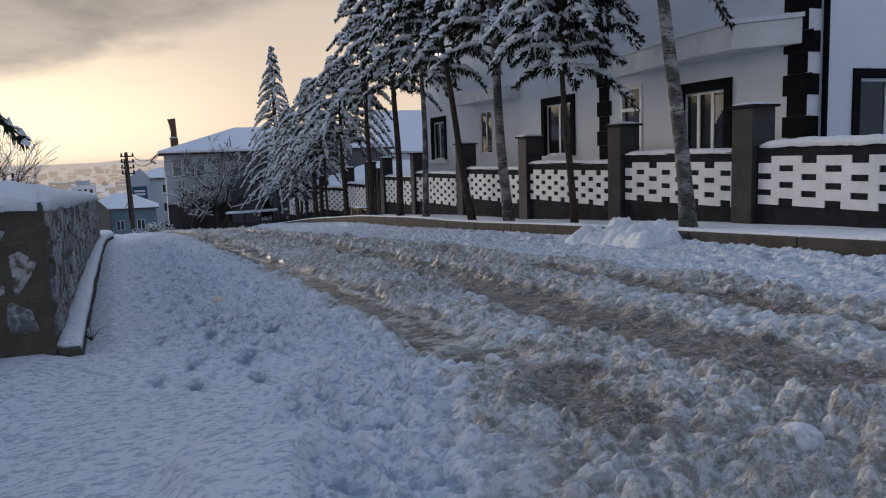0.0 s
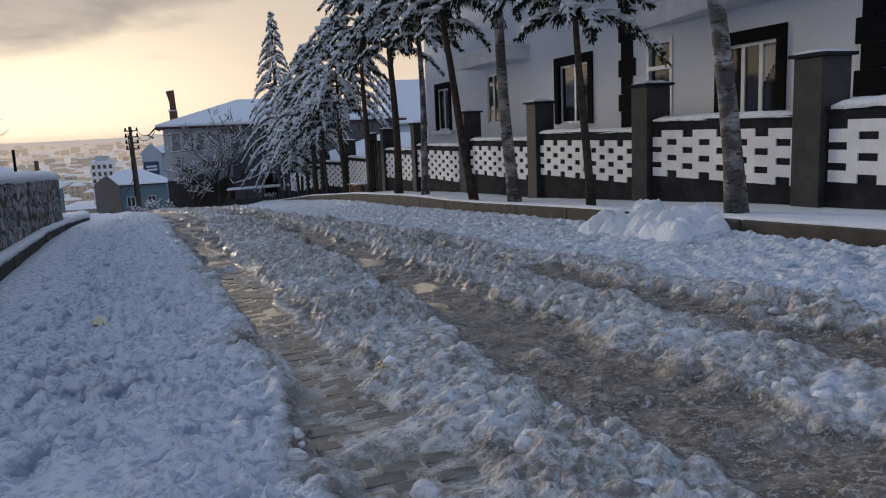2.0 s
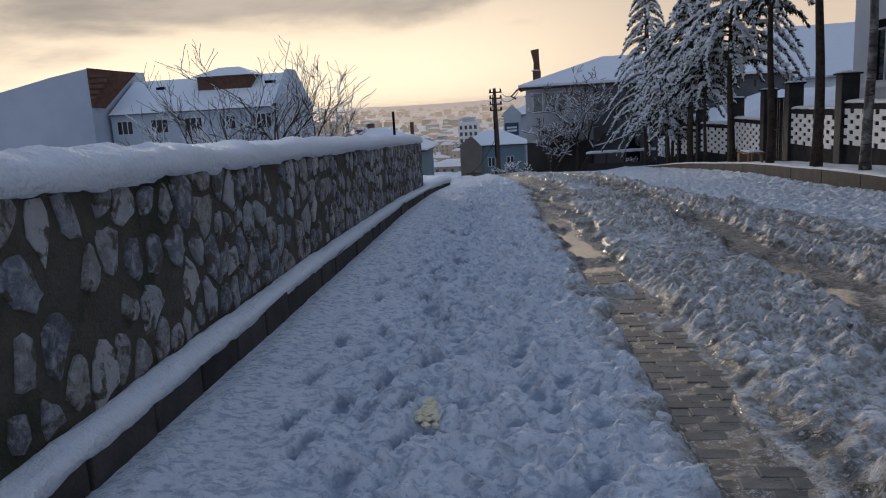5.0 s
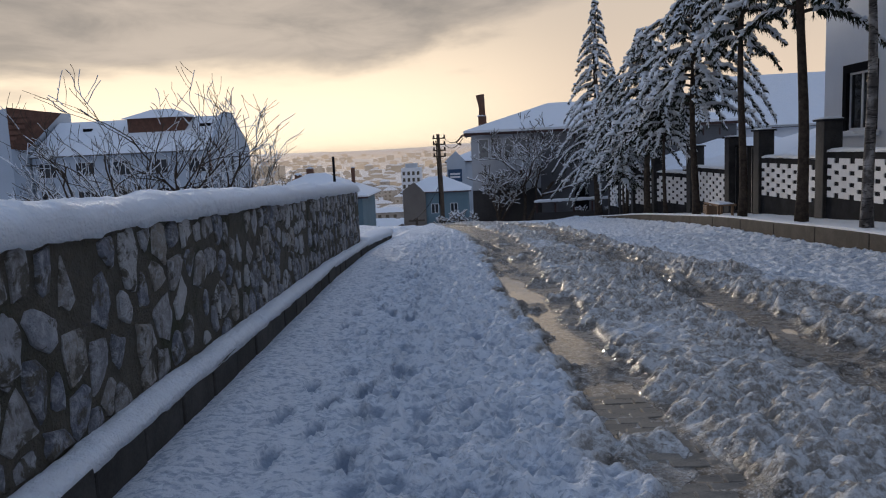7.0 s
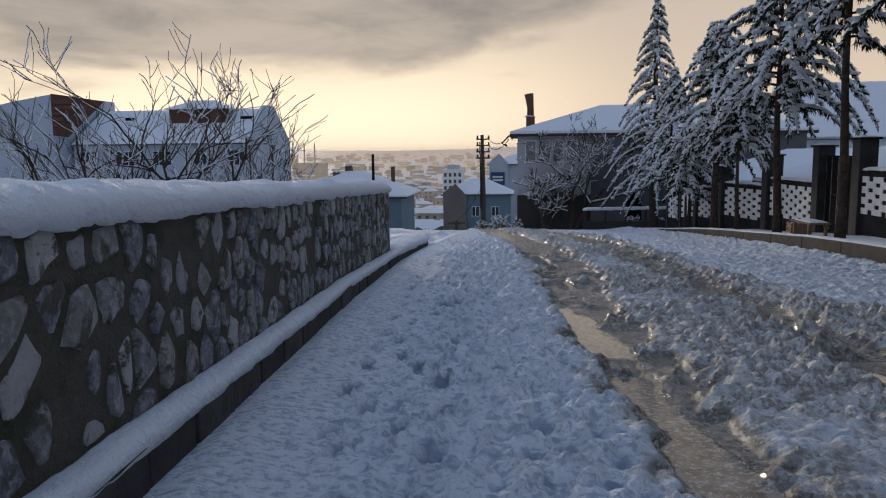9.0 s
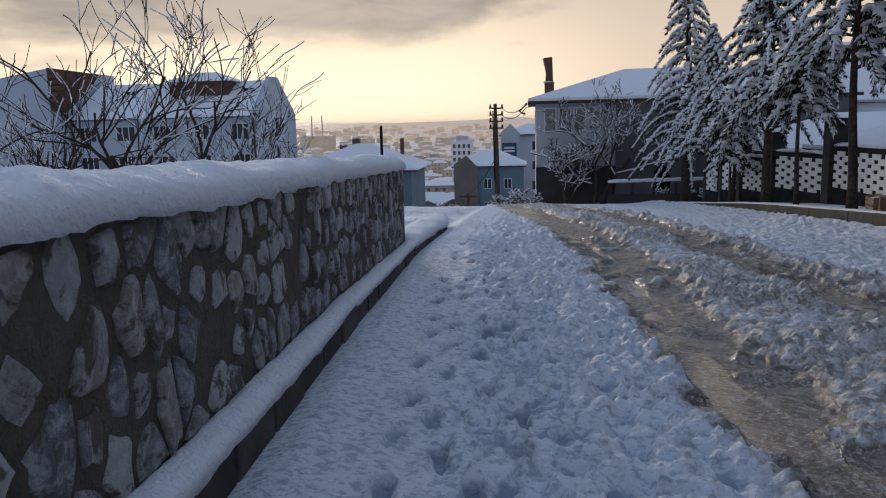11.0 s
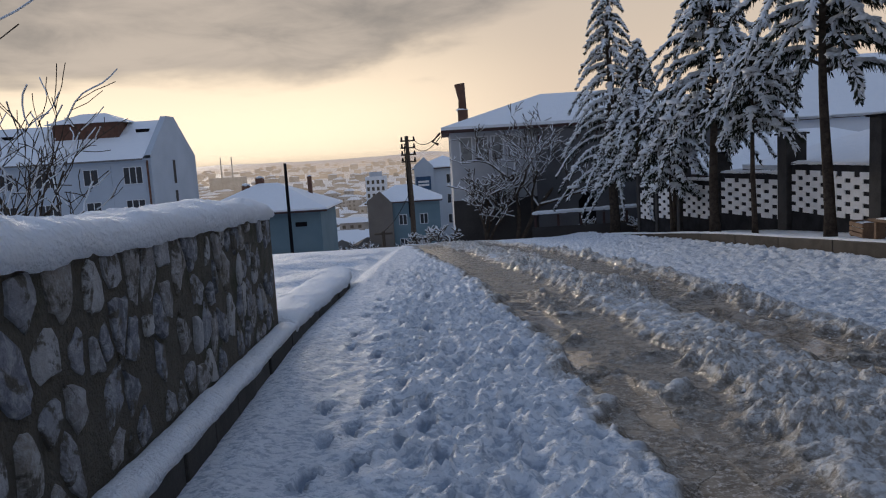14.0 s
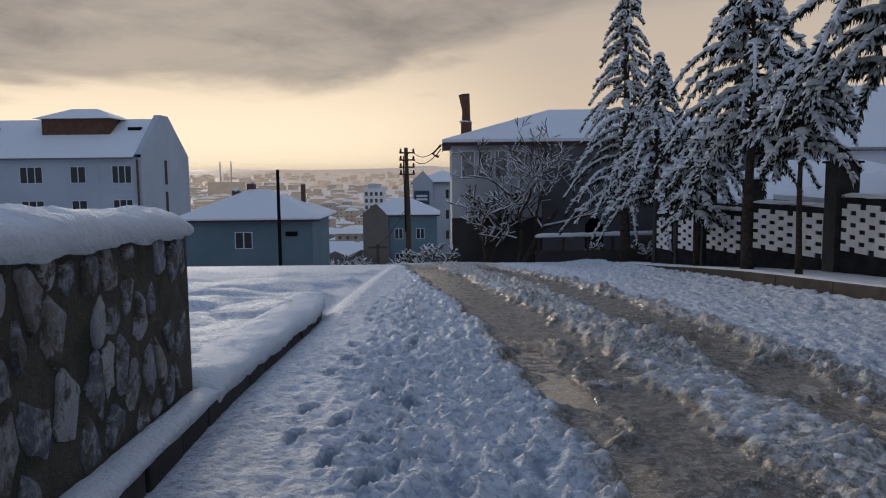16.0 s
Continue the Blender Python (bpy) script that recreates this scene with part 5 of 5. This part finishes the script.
plant(conifer("conifer_tree", CEDAR, 6, 9.0, 4.3, 1.95, BARK, (0.0, 0.05), 56, 0.115), 7.8, 24.85)
plant(conifer("conifer_tree", CEDAR, 7, 8.8, 4.3, 1.85, BARK, (0.0, 0.02), 54, 0.095), 7.7, 28.3)
plant(conifer("conifer_tree", CEDAR, 8, 7.0, 3.2, 2.1, BARK, (0.0, 0.055), 58, 0.105, snowy=0.9, droop=0.75), 7.55, 32.0)
plant(conifer("conifer_tree", CEDAR, 9, 4.6, 2.5, 1.15, BARK, (0.0, -0.02), 44, 0.06, droop=0.6), 7.4, 35.2)
plant(conifer("conifer_tree", CEDAR, 10, 7.0, 2.7, 1.8, BARK, (0.0, 0.01), 74, 0.12, snowy=0.9, droop=0.75), 7.35, 37.6)
plant(conifer("conifer_tree", CEDAR, 12, 4.0, 2.3, 1.3, BARK, (0.0, 0.01), 46, 0.07, snowy=0.9, droop=0.7), 7.1, 40.4)
plant(conifer("conifer_tree", CEDAR, 13, 7.2, 2.2, 2.2, BARK, (0.0, 0.0), 74, 0.12, True, snowy=0.9, droop=0.75), 7.4, 45.6, z=-2.35)
plant(conifer("spruce_tree", "tall pointed spruce weighed down with snow", 14, 11.6, 2.4, 2.8, BARK, (0.0, 0.0), 104, 0.2, True, snowy=0.9, droop=0.6), 7.3, 49.6, z=-2.85)
plant(conifer("conifer_tree", "snow-dusted conifer bough-heavy behind the stone wall", 15, 4.2, 2.15, 1.35, BARK, (0.0, 0.0), 46, 0.12, snowy=0.7), -2.5, 7.95, z=-0.3)
plant(conifer("conifer_tree", "low snow-covered conifer bush by the fence end", 16, 2.3, 1.35, 1.05, BARK, (0.0, 0.0), 16, 0.05, snowy=1.0), 6.9, 40.0, z=-1.75)


def bare_tree(name, label, seed, high, spread, thick, stems=1, depth=4, snow=0.7, up=0.35, fine=0.004):
    """A leafless tree or shrub: forking tapered branches with snow along their tops."""
    r = random.Random(seed)
    t = thing(name, label, "tree")
    wood, white = Shape(), Shape()

    def grow(p, d, length, rad, level):
        bend, pts, n = d.copy(), [p], 4
        for k in range(n):
            bend = (bend + Vector((r.gauss(0, 0.16), r.gauss(0, 0.16), r.gauss(0, 0.10) + 0.05 * up))).normalized()
            pts.append(pts[-1] + bend * length / n)
        tip = rad * (0.62 if level < depth else 0.35)
        radii = [max(fine, rad + (tip - rad) * k / n) for k in range(n + 1)]
        wood.tube(pts, radii, 6 if level < 2 else 4)
        if level and r.random() < snow and abs(bend.z) < 0.9:
            a = r.randrange(0, 2)
            white.tube([q + Vector((0, 0, radii[i] * 0.9)) for i, q in enumerate(pts)][a:], [max(0.007, x * 1.12) for x in radii][a:], 4)
        if level == depth:
            return
        for k in range(r.choice((2, 3, 3)) if level else 4):
            s = r.uniform(0.35, 1.0)
            i = min(int(s * n), n - 1)
            q = pts[i].lerp(pts[i + 1], s * n - i)
            side = Vector((r.gauss(0, 1), r.gauss(0, 1), r.gauss(0, 0.5))).normalized()
            grow(q, (bend * 0.75 + side * spread + Vector((0, 0, up))).normalized(), length * r.uniform(0.55, 0.8), radii[i] * 0.66, level + 1)

    for k in range(stems):
        a = r.uniform(0, 6.28)
        d = Vector((math.cos(a) * 0.45 * (stems > 1), math.sin(a) * 0.45 * (stems > 1), 1)).normalized()
        grow(Vector((0.1 * math.cos(a) * (stems > 1), 0.1 * math.sin(a) * (stems > 1), 0)), d, high * 0.42, thick, 0)
    tagged(part("branch_mass", wood, TWIG, t), kind="stuff")
    tagged(part("snow_load", white, SNOW, t, "snow along the twigs"), kind="stuff")
    return t


SHRUB = "leafless fruit tree with snow-dusted twigs behind the stone wall"
bare_tree("bare_tree", SHRUB, 31, 3.9, 0.75, 0.038, 3, 4, 0.45).location = (-4.4, 22.0, -0.6)
bare_tree("bare_tree", SHRUB, 32, 3.4, 0.75, 0.036, 3, 4, 0.45).location = (-5.2, 21.0, -0.6)
bare_tree("bare_tree", SHRUB, 33, 3.0, 0.8, 0.032, 3, 4, 0.45).location = (-3.5, 23.6, -0.7)
bare_tree("bare_tree", SHRUB, 34, 3.0, 0.8, 0.045, 3, 4, 0.9).location = (-7.8, 25.0, -0.7)
bare_tree("bare_tree", SHRUB, 35, 3.2, 0.9, 0.05, 2, 4, 1.0).location = (-6.2, 15.0, -0.4)
bare_tree("bare_tree", "leafless tree thick with snow before the old house", 36, 8.2, 0.95, 0.12, 2, 5, 1.0, 0.32, 0.017).location = (3.5, 53.6, -3.4)
bare_tree("bare_tree", "leafless bush thick with snow before the old house", 37, 4.8, 0.95, 0.08, 4, 4, 0.9, 0.25, 0.022).location = (2.0, 53.4, -3.3)
for i, (x, y) in enumerate(((-0.2, 53.0), (-1.4, 57.0), (7.0, 53.0), (8.6, 52.0), (-6.5, 84), (-9.0, 88), (-4.2, 90), (-11, 92))):
    far = y > 70
    t = bare_tree("bush", "tangled bush covered in snow beside the road end", 40 + i, 2.6 if far else 1.6, 0.95, 0.06, 4, 3, 1.0, 0.3, 0.03)
    t.location = (x, y, float(base_z(x, y)) - 0.2)


# ---- the town in the valley ----
rng = random.Random(77)
town_wall, town_roof, town_hole = Shape(), Shape(), Shape()
for i in range(1500):
    y = 165 * math.exp(rng.random() * 2.65)
    x = -5 + y * rng.uniform(-0.62, 0.30)
    z = float(base_z(x, y)) - 1
    w_, d_, h_ = rng.uniform(8, 20), rng.uniform(8, 15), rng.choice((4, 6, 6, 9, 12)) * rng.uniform(0.9, 1.2)
    if y < 330:
        h_ = min(h_, 7)
    town_wall.box(x, y, z - 4, x + w_, y + d_, z + h_)
    rise = rng.uniform(1.2, 2.6)
    town_roof.add([(x - 0.6, y - 0.6, z + h_), (x + w_ + 0.6, y - 0.6, z + h_), (x + w_ + 0.6, y + d_ + 0.6, z + h_), (x - 0.6, y + d_ + 0.6, z + h_), (x + w_ * 0.3, y + d_ / 2, z + h_ + rise), (x + w_ * 0.7, y + d_ / 2, z + h_ + rise)],
                  [(0, 1, 5, 4), (1, 2, 5), (2, 3, 4, 5), (3, 0, 4), (3, 2, 1, 0)])
    if y < 900:
        for fl in range(int(h_ // 3)):
            for k in range(int(w_ // 3.5)):
                town_hole.box(x + 1.2 + k * 3.4, y - 0.08, z + 1.2 + fl * 3, x + 2.6 + k * 3.4, y - 0.02, z + 2.6 + fl * 3)
town = thing("far_town", "hazy town of snow-roofed houses spread over the valley", "town", kind="stuff")
part("walls", town_wall, TOWN_WALL, town)
part("roofs", town_roof, SNOW, town)
part("windows", town_hole, BLACK, town)
groves = Shape()
for i in range(1100):
    y = 105 * math.exp(rng.random() * 3.2)
    x = -5 + y * rng.uniform(-0.62, 0.34)
    groves.lump((x, y, float(base_z(x, y)) + 1.5), rng.uniform(1.0, 3.0) * (1 + y / 900), rng, 0.8, 6)
tagged(part("far_trees", groves, HILL), "far clumps of bare winter trees among the houses", "trees", kind="stuff")
tower = thing("tower_block", "white tower block with rows of dark windows in the valley", "tower block", (-40, 400, -40))
part("wall", Shape().box(0, 0, -4, 10.2, 12, 33), PLASTER, tower)
part("roof", Shape().box(2, 3, 33.002, 8, 9, 35.2), BLOCK_WALL, tower)
for fl in range(9):
    for k in range(4):
        part("window", Shape().box(0.7 + k * 2.5, -0.1, 2 + fl * 3.4, 2.0 + k * 2.5, -0.02, 3.9 + fl * 3.4), BLACK, tower)
mosque = thing("domed_hall", "far unfinished domed hall with two thin towers", "hall", (-300, 1050, -40))
part("hall", Shape().box(-22, 0, 0, 22, 30, 30), TOWN_WALL, mosque)
for x in (-4, 11):
    part("tower", Shape().tube([(x, 0, 0), (x, 0, 58)], (1.6, 0.7), 8), TOWN_WALL, mosque)
# glowing sheets added across the town to paint the valley's haze
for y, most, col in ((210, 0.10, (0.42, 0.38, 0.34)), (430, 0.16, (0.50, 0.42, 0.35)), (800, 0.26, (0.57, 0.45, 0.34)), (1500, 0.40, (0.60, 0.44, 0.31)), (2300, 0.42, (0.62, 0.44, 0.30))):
    mist = part("backdrop", Shape().add([(-3500, 0, -120), (3500, 0, -120), (3500, 0, 60), (-3500, 0, 60)], [(0, 1, 2, 3)]), material("glowing_haze_sheet", haze_sheet_build(col, most)))
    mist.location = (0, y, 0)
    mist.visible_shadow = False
    tagged(mist, "glowing see-through sheet that paints warm morning haze over the valley", "mist", kind="structure")


# ---- wall stones and paving blocks ----
rng = random.Random(9)


def cells(length, high, size):
    """Outlines of the rubble stones on a face of length x high: clipped cells round scattered seeds."""
    seeds = []
    rows = max(2, round(high / size))
    for r in range(rows):
        u = rng.uniform(0, size)
        while u < length:
            seeds.append((u, high * (r + 0.5 + rng.uniform(-0.48, 0.48)) / rows))
            u += size * rng.uniform(0.5, 1.6)
    for i, (u, v) in enumerate(seeds):
        poly = [(max(0, u - 0.26), max(0, v - 0.24)), (min(length, u + 0.26), max(0, v - 0.24)), (min(length, u + 0.26), min(high, v + 0.24)), (max(0, u - 0.26), min(high, v + 0.24))]
        for j, (p, q) in enumerate(seeds):
            if j == i or abs(p - u) > 0.6:
                continue
            mu, mv, du, dv = (u + p) / 2, (v + q) / 2, p - u, q - v
            side = [(a - mu) * du + (b - mv) * dv for a, b in poly]
            cut = []
            for k in range(len(poly)):
                a, b, sa, sb = poly[k], poly[(k + 1) % len(poly)], side[k], side[(k + 1) % len(poly)]
                if sa <= 0:
                    cut.append(a)
                if sa * sb < 0:
                    f = sa / (sa - sb)
                    cut.append((a[0] + (b[0] - a[0]) * f, a[1] + (b[1] - a[1]) * f))
            poly = cut
        if len(poly) > 2:
            yield poly


def lay_stones(length, high, size, place):
    """Rubble stones on a face: place(u, v) gives the point, the outward and the along direction."""
    for poly in cells(length, high, size):
        cu, cv = sum(p[0] for p in poly) / len(poly), sum(p[1] for p in poly) / len(poly)
        if rng.random() < 0.14:
            continue
        keep = 0.95 - 0.40 * rng.random() ** 1.3
        rim = []
        for k in range(len(poly)):
            (a, b), (c, d) = poly[k], poly[(k + 1) % len(poly)]
            for f in (0.12, 0.55):
                g = keep * rng.uniform(0.76, 1.08)
                rim.append(((a + (c - a) * f - cu) * g, (b + (d - b) * f - cv) * g))
        n, v = len(rim), []
        deep, tu, tv = rng.uniform(0.008, 0.030), rng.uniform(-0.06, 0.06), rng.uniform(-0.06, 0.06)
        for s, x in ((1.04, -0.04), (1.0, deep * 0.35), (0.84, deep)):
            v += [(x + rng.uniform(-0.004, 0.004) + (a * tu + b * tv if x > 0 else 0), a * s, b * s) for a, b in rim]
        v.append((deep + rng.uniform(-0.003, 0.012), 0, 0))
        f = [(q * n + k, q * n + (k + 1) % n, (q + 1) * n + (k + 1) % n, (q + 1) * n + k) for q in (0, 1) for k in range(n)] + [(2 * n + k, 2 * n + (k + 1) % n, 3 * n) for k in range(n)]
        ob = new("stone", Shape().add(v, f).mesh("stone", STONE))
        ob.parent = wall
        ob.matrix_world = place(cu, cv, high)


def on_west(u, v, high):
    y = WALL_Y0 + 0.08 + u
    lo, hi = float(ledge_z(y)) + 0.01, float(wall_top(y)) - 0.01
    return Matrix.Translation((float(wall_x(y)) + 0.002, y, lo + (hi - lo) * v / high)) @ pose(0, 0, 0, 0, 0, 2.9) @ Matrix.Diagonal((1, 1, (hi - lo) / high, 1))


def on_return(u, v, high):
    return Matrix.Translation((-0.95 - u, WALL_Y0 - 0.006, 0.12 + v)) @ pose(0, 0, 0, 0, 0, -90)


lay_stones(WALL_Y1 - WALL_Y0 - 0.16, 0.80, 0.225, on_west)
lay_stones(3.4, 1.04, 0.30, on_return)

# paving blocks laid bare in the wheel track
block = Shape().add([(x, y, z) for z, k in ((-0.06, 1.0), (-0.004, 1.0), (0.0, 0.92)) for x, y in ((-0.095 * k, -0.045 * k), (0.095 * k, -0.045 * k), (0.095 * k, 0.045 * k), (-0.095 * k, 0.045 * k))],
                    [(0, 1, 5, 4), (1, 2, 6, 5), (2, 3, 7, 6), (3, 0, 4, 7), (4, 5, 9, 8), (5, 6, 10, 9), (6, 7, 11, 10), (7, 4, 8, 11), (8, 9, 10, 11)]).mesh("paving_block", PAVER)
row = 0
y = 4.6
made = 0
while y < 13.5 and made < 300:
    lo, hi = track(y, *TRACKS[0])
    x = float(lo) + 0.06 + 0.1 * (row % 2)
    while x < hi - 0.05:
        if rng.random() < 0.78:
            ob = new("paving_block", block)
            ob.parent = ground
            ob.matrix_world = pose(x, y, float(base_z(x, y)) - 0.029 + rng.uniform(-0.007, 0.004), rng.uniform(-1.5, 1.5), rng.uniform(-1.5, 1.5), rng.uniform(-2, 2))
            made += 1
        x += 0.2
    y += 0.1
    row += 1
